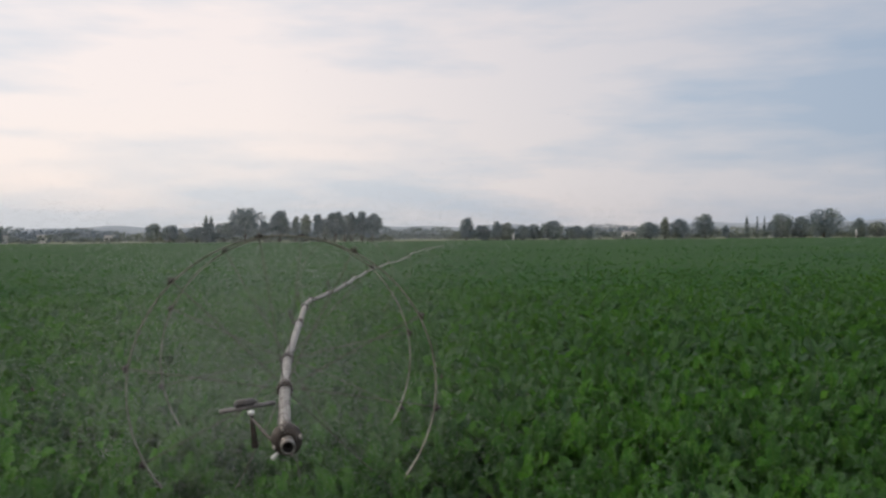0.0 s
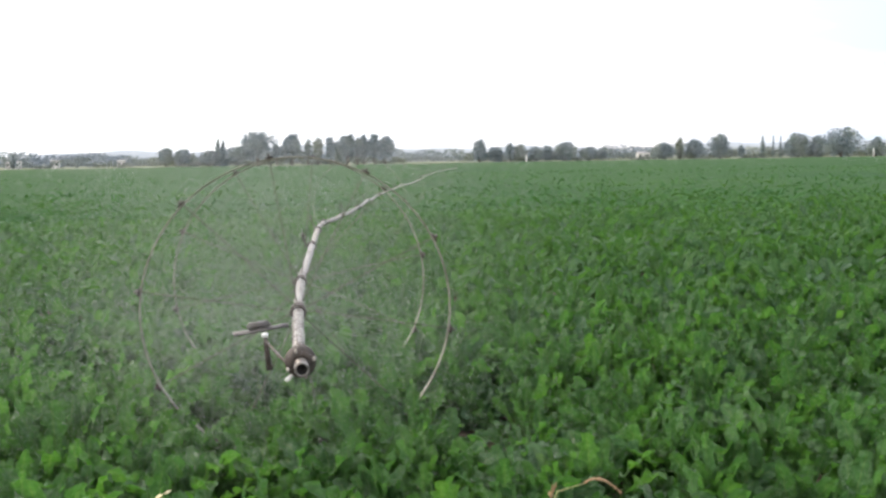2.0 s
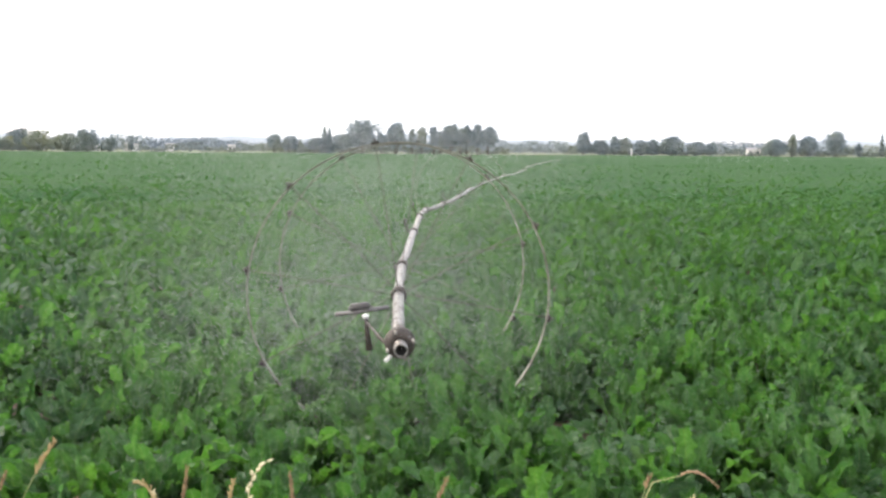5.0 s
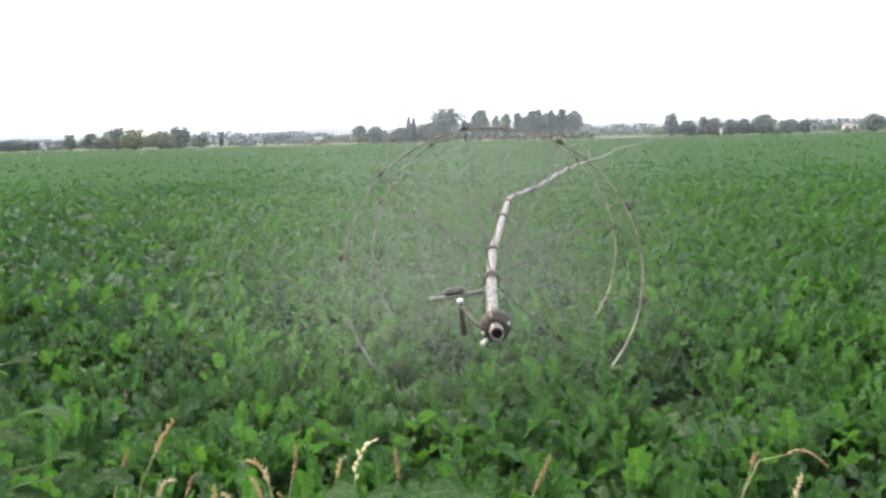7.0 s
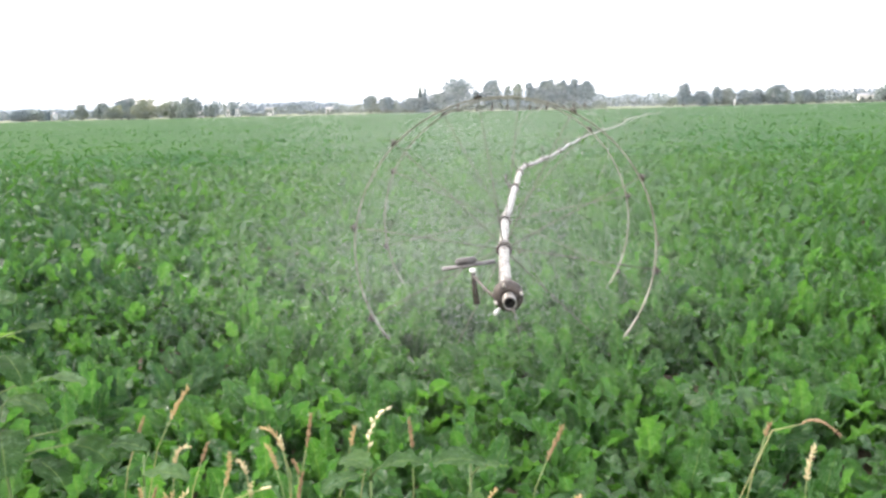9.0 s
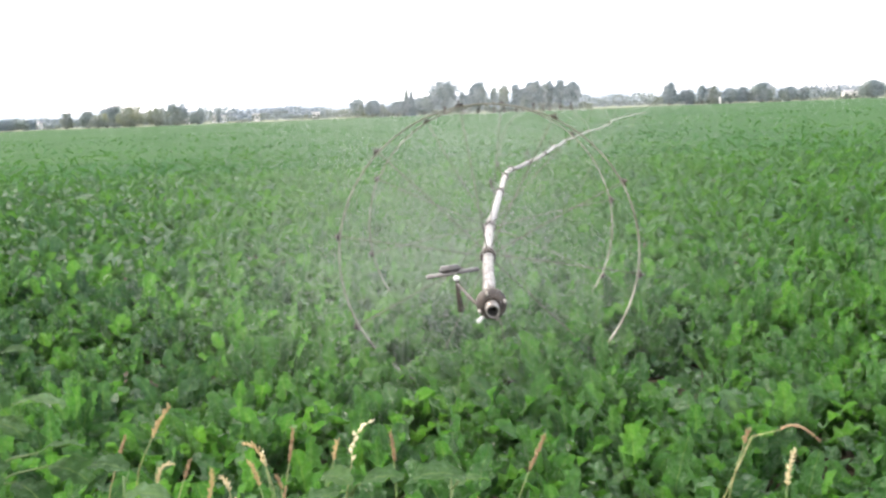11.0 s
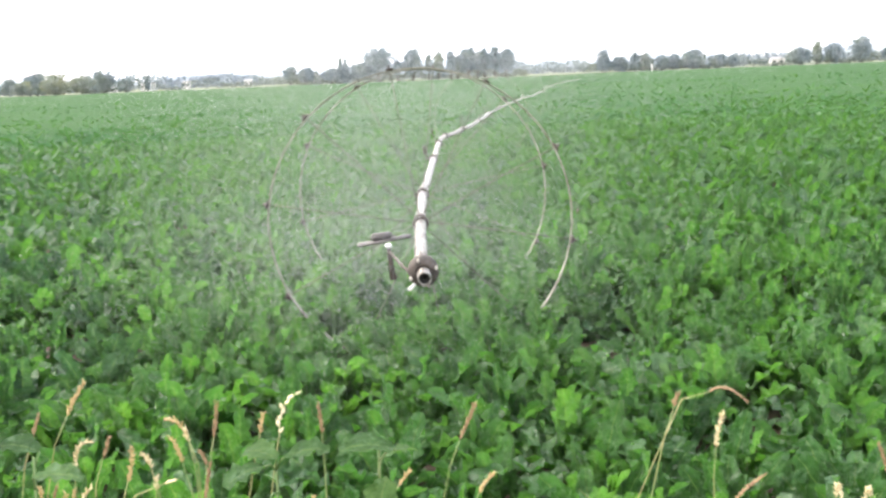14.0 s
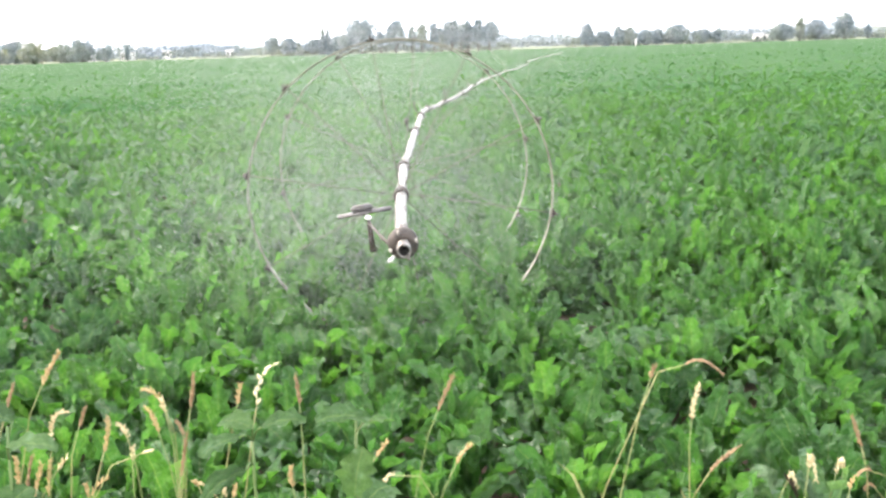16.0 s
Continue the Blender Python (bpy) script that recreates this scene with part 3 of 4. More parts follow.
# sprinkler arm beside the pipe: plate, post, nozzles
bm = box(bmesh.new(), pose(-0.075, 5.38, 0.915, 0, -7, 4), 0.31, 0.10, 0.012, 0.003)
box(bm, pose(-0.09, 5.40, 0.937, 0, -7, 4), 0.13, 0.08, 0.035, 0.012)
part("leveler_plate", bm, m_plate, line, "flat grey steel leveler plate clamped to the pipe")
part("drop_post", tube(bmesh.new(), [(-0.05, 5.22, 0.90), (-0.045, 5.22, 0.84), (-0.032, 5.22, 0.72)], [0.010, 0.014, 0.020], 12), m_dark, line, "dark sprinkler drop post")
bm = bmesh.new()
bmesh.ops.create_uvsphere(bm, u_segments=14, v_segments=10, radius=0.018, matrix=pose(-0.052, 5.215, 0.912) @ Matrix.Diagonal((1.1, 1, 0.8, 1)))
part("nozzle", bm, m_white, line, "white plastic sprinkler nozzle")
part("brace_rod", tube(bmesh.new(), [(-0.045, 5.2, 0.88), (0.02, 4.85, 0.87), (0.07, 4.56, 0.875)], 0.008, 8), m_dark, line)
bm = tube(bmesh.new(), [(0.085, 4.47, 0.862), (0.052, 4.40, 0.846)], [0.007, 0.011], 12)
part("drain_valve", bm, m_white, line, "pale drain valve under the flange")
for y in (10.2, 13.3, 17.0, 21.0):
    p = on_line(y)
    bm = tube(bmesh.new(), [p + Vector((-0.03, 0, 0.02)), p + Vector((-0.07, 0, 0.10)), p + Vector((-0.07, 0, 0.17))], [0.012, 0.012, 0.02], 8)
    part("sprinkler", bm, m_dark, line, "small dark sprinkler head")

# ---------------------------------------------------------------- water spray


def spray(n, centre, spread, low, size, seed, label):
    """A drifting cloud of n flat drops, sized by distance to fit the camera's view, thinning out from its centre."""
    r = np.random.default_rng(seed)
    c = np.array(centre) + r.normal(size=(n, 3)) * np.array(spread)
    c = c[(c[:, 2] > low) & (c[:, 1] > 3.2)]
    a = r.normal(size=c.shape)
    a /= np.linalg.norm(a, axis=1)[:, None]
    b = np.cross(a, r.normal(size=c.shape))
    b /= np.linalg.norm(b, axis=1)[:, None]
    k = (size * r.uniform(0.6, 1.4, len(c)) * c[:, 1])[:, None]
    v = np.stack([c + k * a, c + k * (0.87 * b - 0.5 * a), c - k * (0.87 * b + 0.5 * a)], 1)
    f = 3 * np.arange(len(c))[:, None] + np.arange(3)[None]
    return tagged(mesh_object("water_spray", v, f, m_drop, smooth=False), label, "spray", kind="stuff")


spray(440000, (-0.16, 5.9, 0.88), (0.84, 1.0, 0.50), 0.25, 0.00024, 31, "fine white water spray drifting round the wheel line")
spray(110000, (0.2, 15.0, 1.3), (2.3, 3.5, 0.55), 0.3, 0.00022, 32, "fine white water spray drifting over the beets")
# wide veil added in front of the trees to stand in for haze
spray(100000, (4.0, 38.0, 2.45), (19.0, 6.0, 0.55), 0.3, 0.00028, 33, "thin white water spray further down the line")

# ---------------------------------------------------------------- dry grass and weeds at the near edge

# stems: look, distance, foot x, then x and z of the neck, of the head's bend and of its tip
LEFT_TUFT = [
    ("tan", 2.64, -1.15, -0.942, 0.930, -0.915, 0.980, -0.880, 1.028),
    ("red", 2.69, -1.21, -1.066, 0.852, -1.053, 0.885, -1.036, 0.922),
    ("pale", 2.84, -1.07, -1.010, 0.674, -0.995, 0.752, -0.954, 0.776),
    ("red", 2.78, -1.00, -0.902, 0.746, -0.889, 0.774, -0.877, 0.806),
    ("tan", 2.65, -0.97, -0.796, 0.718, -0.781, 0.769, -0.774, 0.824),
    ("pale", 2.74, -0.71, -0.752, 0.719, -0.759, 0.744, -0.773, 0.770),
    ("pale", 2.75, -0.73, -0.747, 0.644, -0.744, 0.665, -0.739, 0.692),
    ("pale", 2.66, -1.09, -0.695, 0.702, -0.680, 0.707, -0.663, 0.713),
    ("tan", 2.83, -0.64, -0.659, 0.774, -0.682, 0.819, -0.715, 0.839),
    ("tan", 2.65, -0.54, -0.637, 0.768, -0.647, 0.810, -0.660, 0.846),
    ("pale", 2.73, -0.61, -0.632, 0.798, -0.637, 0.819, -0.639, 0.844),
    ("red", 2.76, -0.65, -0.595, 0.708, -0.599, 0.733, -0.607, 0.759),
    ("red", 2.74, -0.66, -0.608, 0.585, -0.592, 0.657, -0.576, 0.726),
    ("red", 2.78, -0.68, -0.570, 0.788, -0.559, 0.845, -0.551, 0.898),
]
MIDDLE_TUFT = [
    ("tan", 2.83, -0.58, -0.439, 0.774, -0.432, 0.805, -0.424, 0.839),
    ("grain", 2.89, -0.50, -0.390, 0.739, -0.372, 0.828, -0.323, 0.879),
    ("red", 2.7, -0.24, -0.237, 0.812, -0.239, 0.857, -0.243, 0.903),
    ("tan", 2.8, -0.22, -0.022, 0.590, -0.003, 0.615, 0.015, 0.640),
    ("red", 2.81, 0.03, 0.174, 0.727, 0.200, 0.783, 0.223, 0.839),
    ("tan", 2.7, 0.07, 0.218, 0.595, 0.239, 0.630, 0.265, 0.661),
    ("tan", 2.62, -0.17, -0.264, 0.591, -0.268, 0.626, -0.263, 0.658),
    ("pale", 2.89, -0.39, -0.559, 0.470, -0.575, 0.486, -0.592, 0.499),
    ("pale", 2.7, -0.38, -0.472, 0.532, -0.478, 0.554, -0.489, 0.573),
    ("tan", 2.71, -0.54, -0.454, 0.526, -0.445, 0.547, -0.440, 0.569),
    ("tan", 2.87, -0.53, -0.586, 0.489, -0.592, 0.501, -0.596, 0.513),
    ("pale", 2.78, 0.33, 0.031, 0.532, 0.017, 0.533, -0.000, 0.523),
]
RIGHT_TUFT = [
    ("red", 2.75, 0.57, 0.931, 0.855, 0.983, 0.865, 1.045, 0.823),
    ("pale", 2.84, 0.99, 0.986, 0.639, 0.993, 0.696, 1.003, 0.756),
    ("red", 2.63, 0.63, 0.788, 0.860, 0.794, 0.882, 0.802, 0.906),
    ("red", 2.82, 0.91, 1.043, 0.462, 1.084, 0.506, 1.133, 0.548),
    ("red", 2.72, 1.56, 1.488, 0.567, 1.469, 0.619, 1.445, 0.676),
    ("pale", 2.65, 1.31, 1.288, 0.538, 1.295, 0.573, 1.311, 0.499),
    ("pale", 2.8, 1.39, 1.453, 0.438, 1.467, 0.484, 1.475, 0.425),
    ("pale", 2.88, 1.22, 1.333, 0.392, 1.342, 0.407, 1.362, 0.362),
    ("red", 2.68, 1.56, 1.503, 0.503, 1.481, 0.508, 1.453, 0.497),
    ("red", 2.8, 1.76, 1.589, 0.378, 1.569, 0.396, 1.547, 0.389),
    ("tan", 2.7, 1.39, 1.448, 0.436, 1.451, 0.455, 1.453, 0.474),
]
CORNER_TUFT = [
    ("tan", 2.83, -1.15, -1.120, 0.518, -1.117, 0.583, -1.114, 0.642),
    ("red", 2.82, -1.16, -1.093, 0.530, -1.079, 0.595, -1.062, 0.647),
    ("tan", 2.68, -1.16, -1.019, 0.577, -1.000, 0.633, -0.981, 0.681),
    ("pale", 2.85, -1.23, -1.005, 0.582, -0.989, 0.603, -0.968, 0.624),
    ("tan", 2.8, -1.05, -0.896, 0.513, -0.871, 0.549, -0.840, 0.571),
    ("tan", 2.81, -0.97, -0.909, 0.505, -0.909, 0.527, -0.908, 0.553),
    ("tan", 2.85, -1.13, -1.042, 0.497, -1.031, 0.568, -1.020, 0.620),
]


def grass_stem(look_of, y, foot_x, neck_x, neck_z, bend_x, bend_z, tip_x, tip_z):
    """A dry stem whose seed head, made of small spikelets, runs from its neck over a bend to its tip."""
    words = {"pale": "dry grass stem with a pale straw seed head", "tan": "dry grass stem with a tan seed head",
             "red": "dry grass stem with a thin reddish-brown seed head", "grain": "dry grass stem with plump pale kernels"}
    g = tagged(new("dry_grass_stem"), words[look_of], "grass", group="dry grass stems along the field edge")
    foot, neck = Vector((foot_x, y + random.uniform(-0.03, 0.05), 0)), Vector((neck_x, y, neck_z))
    bend, tip = Vector((bend_x, y, bend_z)), Vector((tip_x, y - 0.01, tip_z))
    low = neck - (bend - neck).normalized() * 0.10
    low.x = 0.5 * low.x + 0.5 * foot.lerp(neck, 0.8).x
    mid = foot.lerp(low, 0.55) + Vector((0.25 * (low.x - foot.x) * -0.4, 0, 0.01))
    part("stalk", tube(bmesh.new(), [foot, mid, low, neck], [0.0024, 0.0021, 0.0017, 0.0014], 6), m_stalk, g)
    bm = bmesh.new()
    spine = [neck * (1 - t) ** 2 + (2 * bend - 0.5 * (neck + tip)) * 2 * t * (1 - t) + tip * t ** 2 for t in (k / 10 for k in range(11))]
    tube(bm, spine, [0.0016] * 10 + [0.0007], 5)
    size = sum((q - p).length for p, q in zip(spine, spine[1:]))
    count = 9 if look_of == "grain" else max(12, min(44, int(size / 0.0036)))
    wide = {"pale": 0.75, "tan": 0.65, "red": 0.5, "grain": 0.55}[look_of] * random.uniform(0.8, 1.2)
    fat = 0.0085 if look_of == "grain" else 0.0036
    for k in range(count):
        t = (k + 0.3) / count
        i = min(int(t * 10), 9)
        q = spine[i].lerp(spine[i + 1], t * 10 - i)
        d = (spine[i + 1] - spine[i]).normalized()
        a = 2.4 * k
        out = Vector((math.cos(a), math.sin(a), 0.3 * math.sin(1.7 * a))).normalized()
        end = q + (out * wide + d).normalized() * (0.026 if look_of == "grain" else random.uniform(0.010, 0.020))
        r = fat * (1.15 - 0.7 * abs(t - 0.35)) * random.uniform(0.8, 1.15)
        tube(bm, [q, q.lerp(end, 0.45), end], [0.0008, r, 0.0005], 5)
    part("seed_head", bm, m_heads[look_of], g, {"pale": "pale straw seed head", "tan": "tan seed head", "red": "reddish-brown seed head", "grain": "plump pale kernels"}[look_of])
    for k in range(2):
        bm = bmesh.new()
        b0 = foot.lerp(mid, 0.3 + 0.4 * k)
        e = b0 + Vector((random.uniform(-0.14, 0.14), random.uniform(-0.06, 0.06), random.uniform(0.10, 0.22)))
        c = b0.lerp(e, 0.55) + Vector((0, 0, 0.05))
        ws = ((b0, 0.003), (b0.lerp(c, 0.6), 0.005), (c, 0.005), (e, 0.0006))
        pairs = [(bm.verts.new(q + Vector((-w, 0, 0.001))), bm.verts.new(q + Vector((w, 0, 0.001))), bm.verts.new(q + Vector((0, 0.002, -0.001)))) for q, w in ws]
        for (a1, b1, c1), (a2, b2, c2) in zip(pairs, pairs[1:]):
            bm.faces.new((a1, c1, c2, a2))
            bm.faces.new((c1, b1, b2, c2))
        part("blade", bm, m_stalk, g)


for stem in LEFT_TUFT + MIDDLE_TUFT + RIGHT_TUFT + CORNER_TUFT:
    grass_stem(*stem)


def weed(x, y, leaves, label, lean=0.0):
    """A tall broad-leaved weed: a stem, and large leaves on stalks at the places given."""
    w = tagged(new("broadleaf_weed"), label, "weed")
    top = max(l[2] for l in leaves)

    def on_stem(z):
        return Vector((x + lean * (z / top) ** 3 + 0.012 * math.sin(6 * z), y, z))

    stem = [on_stem(top * k / 6) for k in range(7)]
    part("stem", tube(bmesh.new(), stem, [0.008, 0.0075, 0.007, 0.006, 0.005, 0.004, 0.003], 8), m_stem, w)
    for lx, ly, lz, size, azim, tilt in leaves:
        at = on_stem(max(lz - 0.05, 0.05))
        tip = Vector((lx, ly, lz))
        start = tip - Vector((math.cos(radians(azim)), math.sin(radians(azim)), 0)) * size * 0.5
        v, f, u = leaf_arrays(np.array([start[:]]), azim=np.radians([azim]), rise=np.radians([tilt]), bend=np.radians([45.0]), length=np.array([size]),
                              width=np.array([size * 0.85]), stalk=np.array([0.01]), rows=11, cols=7, stalk_rows=1, twist=np.array([random.uniform(-0.3, 0.3)]),
                              phase=np.array([random.uniform(0, 6)]), ruffle=0.10, cup=0.18)
        leaf = mesh_object("leaf", v, f, m_weed, w, uv=u)
        part("leaf_stalk", tube(bmesh.new(), [at, at.lerp(start, 0.5) + Vector((0, 0, 0.01)), start], 0.0024, 6), m_stem, w)


weed(-0.05, 2.26, [(-0.08, 2.20, 0.95, 0.13, 190, 25), (-0.06, 2.16, 0.88, 0.11, 250, -35), (-0.01, 2.30, 0.90, 0.09, 20, 20), (-0.02, 2.3, 0.7, 0.14, 60, 20)],
     "broad-leaved green weed with pale flat leaves")
weed(-0.30, 2.24, [(-0.34, 2.22, 0.95, 0.09, 150, 20), (-0.36, 2.12, 0.95, 0.10, 220, 10), (-0.36, 2.08, 0.89, 0.11, 200, -10), (-0.23, 2.20, 0.95, 0.10, 0, 25), (-0.3, 2.2, 0.7, 0.14, 300, 10)],
     "broad-leaved green weed among dry grass")
weed(-0.84, 2.14, [(-0.78, 2.10, 0.98, 0.10, 10, 10), (-0.89, 2.18, 1.01, 0.10, 170, 25), (-0.84, 2.1, 0.85, 0.13, 250, 0)],
     "short broad-leaved weed in dry grass")
weed(-1.21, 2.28, [(-1.239, 2.24, 1.35, 0.115, 10, 30), (-1.356, 2.26, 1.315, 0.12, 175, 20), (-1.28, 2.36, 1.254, 0.1, 20, 10), (-1.167, 2.2, 1.238, 0.1, 320, -15),
                    (-1.32, 2.22, 1.241, 0.12, 190, 5), (-1.082, 2.24, 1.166, 0.12, 5, 15), (-1.198, 2.3, 1.103, 0.1, 350, 0), (-1.186, 2.14, 1.05, 0.14, 300, -10),
                    (-1.335, 2.2, 1.104, 0.13, 185, 0), (-1.277, 2.18, 1.081, 0.11, 240, -10), (-1.064, 2.3, 1.025, 0.1, 20, 20), (-1.036, 2.28, 0.986, 0.11, 350, 0),
                    (-1.24, 2.12, 0.984, 0.12, 250, 0), (-1.102, 2.2, 0.969, 0.11, 330, -5), (-1.16, 2.3, 1.286, 0.06, 10, 20)],
     "tall leaning broad-leaved green weed at the field edge", lean=-0.12)

# ---------------------------------------------------------------- trees and houses beyond the field

ROW = [(-4.0, 9.8, 8.3), (1.2, 6.3, 2.3), (5.6, 9.0, 6.0), (10.2, 7.7, 2.2), (13.3, 8.1, 2.8), (16.6, 8.2, 2.8), (18.9, 6.2, 2.3), (21.5, 8.7, 5.0), (24.5, 8.2, 2.2), (26.6, 8.8, 2.8), (29.4, 8.9, 3.3), (32.5, 8.1, 4.7)]
MID = [(-29.9, 5.4, 3.7), (-25.3, 5.0, 4.3), (-22.3, 3.9, 2.7), (-18.0, 4.6, 4.0), (-15.3, 7.8, 2.9), (-13.8, 7.4, 2.7), (-9.9, 5.6, 5.7)]
LEFT = [(-135.0, 3.8, 8.5), (-129.9, 3.3, 5.1), (-117.3, 5.0, 3.7), (-111.0, 5.2, 4.4), (-106.6, 5.8, 5.1), (-102.7, 6.7, 6.1), (-85.3, 6.6, 7.5), (-78.3, 4.1, 4.4), (-72.6, 4.6, 1.7)]
OLIVE = [(-102.8, 4.0, 5.5), (-92.6, 5.7, 8.0), (-85.7, 5.1, 7.4), (-81.8, 2.9, 3.5)]
RIGHT = [(62.3, 6.9, 4.4), (68.1, 4.7, 5.8), (71.6, 5.8, 3.4), (74.4, 5.4, 5.1), (79.4, 4.8, 4.1), (84.4, 5.0, 5.1), (90.0, 5.9, 7.5), (97.7, 4.3, 5.4), (102.0, 4.1, 3.7)]
EAST = [(121.6, 5.3, 6.8), (127.9, 7.2, 2.7), (133.1, 6.4, 5.8), (142.4, 7.9, 6.4), (147.8, 4.4, 2.0), (169.1, 7.9, 8.8), (176.4, 6.9, 6.8), (196.9, 6.3, 5.4), (205.0, 5.1, 5.8)]
CYPRESS = [(163.9, 7.5, 2.1), (169.3, 7.3, 0.9), (171.0, 7.3, 0.9)]


def clumps(centres, size, r):
    """Small bent leaf sprays, two quads each, turned at random."""
    n = len(centres)
    a = r.normal(size=(n, 3))
    a /= np.linalg.norm(a, axis=1)[:, None]
    c = np.cross(a, r.normal(size=(n, 3)))
    c /= np.linalg.norm(c, axis=1)[:, None]
    nrm = np.cross(a, c)
    s = (size * r.uniform(0.6, 1.3, n))[:, None]
    pts = [centres - a * s, centres - 0.55 * c * s + 0.2 * nrm * s, centres + 0.55 * c * s + 0.2 * nrm * s, centres + a * s * 0.9,
           centres - 0.2 * a * s - 0.9 * nrm * s * 0.6]
    v = np.stack(pts, 1).reshape(-1, 3)
    f = np.array([[0, 2, 3, 1], [0, 1, 4, 2]])[None] + (np.arange(n) * 5)[:, None, None]
    return v, f.reshape(-1, 4)


def tree(name, x, y, h, w, mat, shape, label, seed):
    r = np.random.default_rng(seed)
    t = tagged(new(name), label, "bush" if shape == "bush" else "tree", group="trees beyond the field")
    bole = {"broad": 0.04, "tall": 0.08, "cone": 0.03, "bush": 0.05}[shape] * h
    bm = tube(bmesh.new(), [(x, y, -0.1), (x + 0.05 * w * r.normal(), y, 0.45 * h), (x, y, 0.86 * h)], [0.035 * h, 0.022 * h, 0.006 * h], 8)
    limbs = 9
    lobes = []
    for k in range(limbs):
        up = (k + 0.5 + r.uniform(-0.4, 0.4)) / limbs
        if shape == "tall":
            up = 0.30 + 0.72 * up
        a = 2.4 * k + r.uniform(0, 1)
        reach = w * 0.5 * (0.72 if shape == "tall" else 0.55) * math.sin(math.pi * (0.10 + 0.66 * up)) * r.uniform(0.6, 1.2)
        p = Vector((x + reach * math.cos(a), y + reach * math.sin(a), bole + (h - bole) * (0.10 + 0.78 * up)))
        tube(bm, [(x, y, max(0.3, p.z - 0.25 * h)), p.lerp(Vector((x, y, p.z - 0.1 * h)), 0.5), p], [0.014 * h, 0.009 * h, 0.003 * h], 5)
        lobes.append((p, w * r.uniform(0.14, 0.24), min(w * r.uniform(0.14, 0.24), 0.24 * h)))
    part("trunk", bm, m_bark, t, "brown tapered trunk with limbs")
    n = int(min(340 + 28 * w * h, 2400))
    if shape == "cone":
        u = r.random(n) ** 0.7
        zz = bole + (h - bole) * (1 - u)
        rad = 0.5 * w * np.minimum(1.0, 1.5 * u) * (0.8 + 0.25 * np.sin(zz * 5))
        a = r.random(n) * 2 * np.pi
        q = np.sqrt(r.random(n))
        c = np.stack([x + rad * q * np.cos(a), y + rad * q * np.sin(a), zz], 1)
    else:
        lobes.append((Vector((x, y, bole + (h - bole) * 0.40)), w * 0.34, (h - bole) * 0.36))
        if shape != "tall":
            lobes.append((Vector((x, y, h * 0.34)), w * 0.45, h * 0.32))
            lobes.append((Vector((x, y, h * 0.30)), w * 0.48, h * 0.28))
        lobes.append((Vector((x + w * 0.06 * r.normal(), y, h - (h - bole) * 0.16)), w * 0.24, (h - bole) * 0.16))
        which = r.integers(0, len(lobes), n)
        d = r.normal(size=(n, 3))
        d /= np.linalg.norm(d, axis=1)[:, None]
        d *= (r.random(n) ** 0.4)[:, None]
        cen = np.array([l[0][:] for l in lobes])[which]
        rad = np.array([(l[1], l[1], l[2]) for l in lobes])[which]
        c = cen + d * rad
        main = r.random(n) < 0.5
        lump = 0.84 + 0.20 * np.sin(5.1 * d[:, 0] + seed) * np.sin(4.3 * d[:, 2] + 2 * seed) + 0.12 * np.sin(9 * d[:, 1] + 7 * d[:, 2])
        whole = np.array((x, y, bole + (h - bole) * (0.54 if shape == "tall" else 0.47))) + d * lump[:, None] * np.array((0.46 * w, 0.40 * w, 0.47 * (h - bole)))
        c = np.where(main[:, None], whole, c)
        c[:, 2] = np.where(c[:, 2] > h, h - (c[:, 2] - h) * r.uniform(0.2, 3.0, n), c[:, 2])
        c[:, 2] = np.maximum(c[:, 2], 0.15 + 0.5 * r.random(n))
    v, f = clumps(c, 0.38 if w > 3 else 0.27, r)
    mesh_object("crown", v, f, mat, t, smooth=False)
    return t


seed = 100
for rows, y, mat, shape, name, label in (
        (ROW, 280, m_tree_hazed, "tall", "tree", "tall grey-green tree in a row beyond the field"),
        (MID, 282, m_tree_hazed, "cone", "slender_tree", "slender dark green tree beyond the field"),
        (LEFT, 286, m_tree_hazed, "broad", "round_tree", "rounded grey-green tree at the far field edge"),
        (OLIVE, 270, m_olive_hazed, "bush", "olive_bush", "olive-green bush at the field edge"),
        (RIGHT, 286, m_tree_hazed, "broad", "round_tree", "rounded grey-green tree at the far field edge"),
        (EAST, 286, m_tree_hazed, "broad", "round_tree", "rounded grey-green tree at the far field edge"),
        (CYPRESS, 300, m_tree_hazed, "cone", "slender_tree", "narrow dark columnar tree beyond the field")):
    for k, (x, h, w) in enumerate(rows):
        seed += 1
        pale = mat is m_tree_hazed and rows is not ROW and seed % 7 == 3
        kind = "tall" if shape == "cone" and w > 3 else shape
        tree(name, x, y + random.uniform(-3, 3), h * 1.02, w * 1.22, m_olive_hazed if pale else mat, kind, label, seed)
tree("round_bush", 168.6, 262, 9.0, 15.8, m_tree_hazed, "bush", "large dense dark green round bush", 77)

# hedge along the far edge, low woods behind, and hills at the horizon
r = np.random.default_rng(8)
n = 15000
xs = np.concatenate([r.uniform(-140, -32, 3000), r.uniform(-32, 40, 5000), r.uniform(58, 215, 7000)])
top = 2.1 + 0.9 * np.sin(xs * 0.31) + 0.6 * np.sin(xs * 0.83 + 2) + 0.5 * np.sin(xs * 1.9)
c = np.stack([xs, r.uniform(286, 296, n), np.clip(top, 0.6, 4) * r.random(n) ** 0.7], 1)
v, f = clumps(c, 0.30, r)
tagged(mesh_object("hedge", v, f, m_hedge, smooth=False), "low grey-green undergrowth beneath the far trees", "hedge", kind="stuff")
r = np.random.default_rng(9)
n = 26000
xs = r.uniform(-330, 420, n)
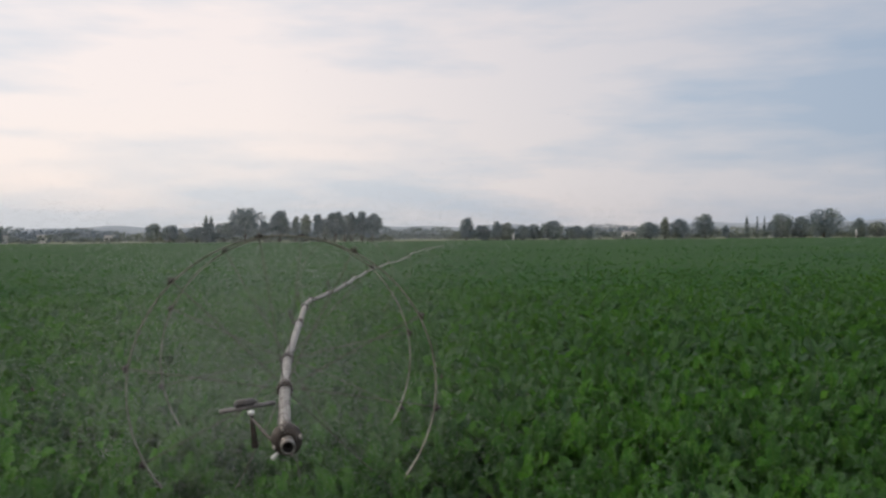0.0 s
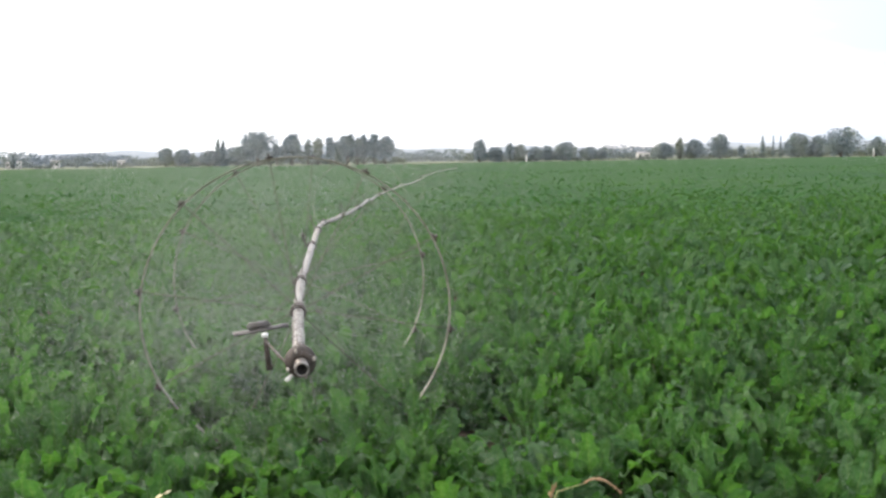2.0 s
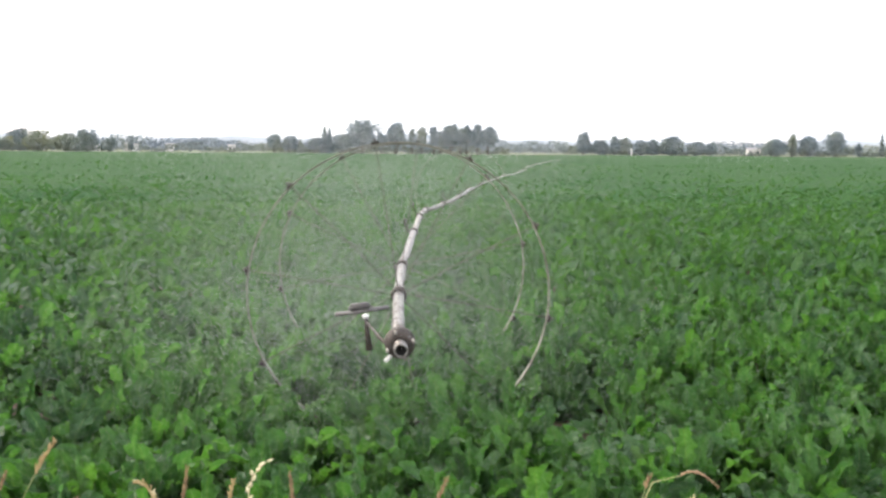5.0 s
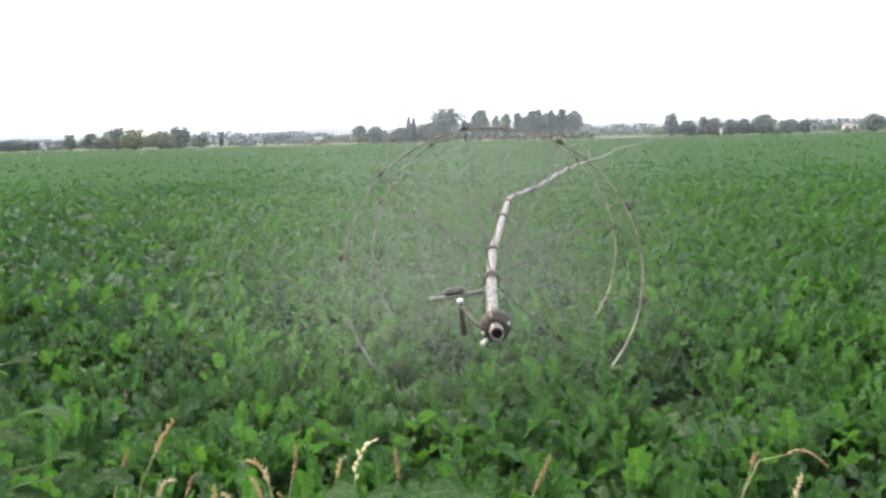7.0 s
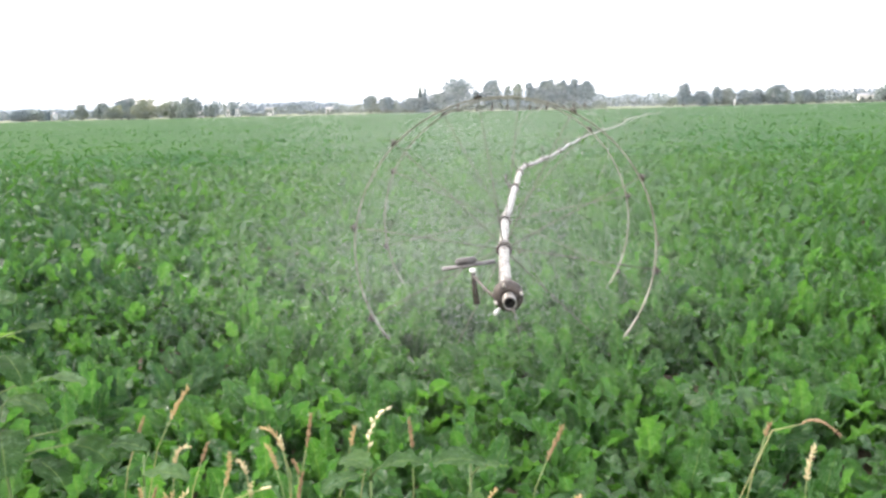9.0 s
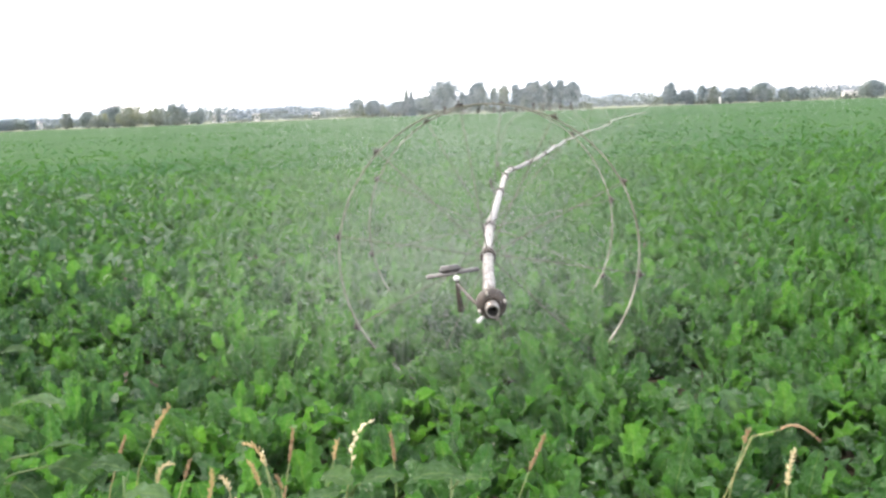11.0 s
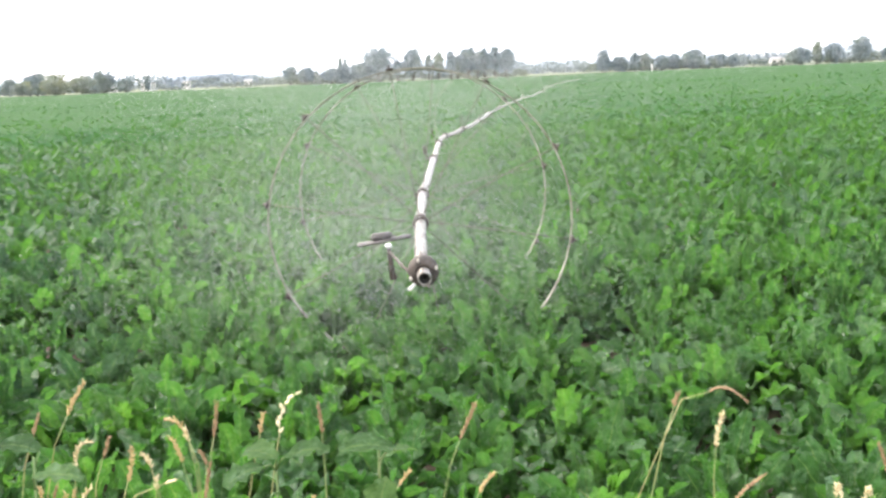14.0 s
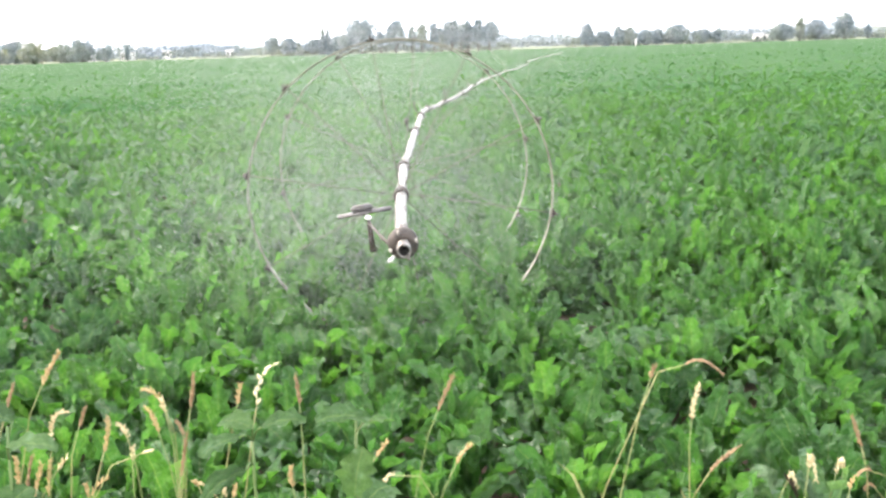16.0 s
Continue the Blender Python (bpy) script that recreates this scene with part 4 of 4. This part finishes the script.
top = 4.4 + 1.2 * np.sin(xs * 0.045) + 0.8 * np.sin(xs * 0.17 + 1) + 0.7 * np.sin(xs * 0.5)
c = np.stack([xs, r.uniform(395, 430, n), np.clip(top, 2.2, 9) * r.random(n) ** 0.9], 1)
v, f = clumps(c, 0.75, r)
tagged(mesh_object("woods", v, f, m_woods_hazed, smooth=False), "low pale grey-green woods far behind the field", "woods", kind="stuff")
xs = np.linspace(-2600, 3000, 140)
hz = 27 + 7 * np.sin(xs * 0.004 + 1) + 6 * np.sin(xs * 0.011) + 3 * np.sin(xs * 0.031)
v = np.concatenate([np.stack([xs, np.full(140, 2500.0), np.full(140, -2.0)], 1), np.stack([xs, np.full(140, 2560.0), hz], 1), np.stack([xs, np.full(140, 2900.0), np.full(140, -2.0)], 1)])
k = np.arange(139)
f = np.concatenate([np.stack([k, k + 1, k + 141, k + 140], 1), np.stack([k + 140, k + 141, k + 281, k + 280], 1)])
tagged(mesh_object("backdrop", v, f, m_hill_hazed), "pale blue-grey hills at the horizon", "hills", kind="structure")


def house(x, y, w, h, deep, turn):
    e = tagged(new("house"), "small pale house with a grey roof behind the field", "house", group="houses beyond the field")
    e.matrix_basis = pose(x, y, 0, 0, 0, turn)
    part("wall", box(bmesh.new(), pose(0, 0, h * 0.5), w, deep, h), m_wall, e, smooth=False)
    bm = bmesh.new()
    o, p = 0.25, h + w * 0.16
    a = [bm.verts.new((sx * (w / 2 + o), sy * (deep / 2 + o), h)) for sx, sy in ((-1, -1), (1, -1), (1, 1), (-1, 1))]
    t = [bm.verts.new((-w / 2 - o, 0, p)), bm.verts.new((w / 2 + o, 0, p))]
    for fc in ((a[0], a[1], t[1], t[0]), (a[2], a[3], t[0], t[1]), (a[1], a[2], t[1]), (a[3], a[0], t[0]), tuple(a[::-1])):
        bm.faces.new(fc)
    part("roof", bm, m_roof, e, "grey pitched roof", smooth=False)
    for k in (-0.28, 0.28):
        part("window", box(bmesh.new(), pose(k * w, -deep / 2 - 0.02, h * 0.55), 0.8, 0.08, 0.9), m_glass, e, "dark window", smooth=False)


for x, w, h in ((-150, 5, 2.2), (-97, 2.6, 2.4), (-84, 2.8, 2.4), (-71, 2.4, 2.5), (-50, 2.4, 2.2), (123, 4, 2.2)):
    house(x, 335 if x < 0 else 305, w, h, 5, random.uniform(-20, 20))

# the first upright stands in for a distant sprinkler jet
for x, y, h in ((70.9, 262, 2.0), (179.5, 262, 2.6)):
    bm = box(bmesh.new(), pose(x, y, h / 2), 0.35, 0.25, h, 0.04)
    ob = part("marker_post", bm, m_white, None)
    tagged(ob, "white marker post at the field edge", "post", group="marker posts")
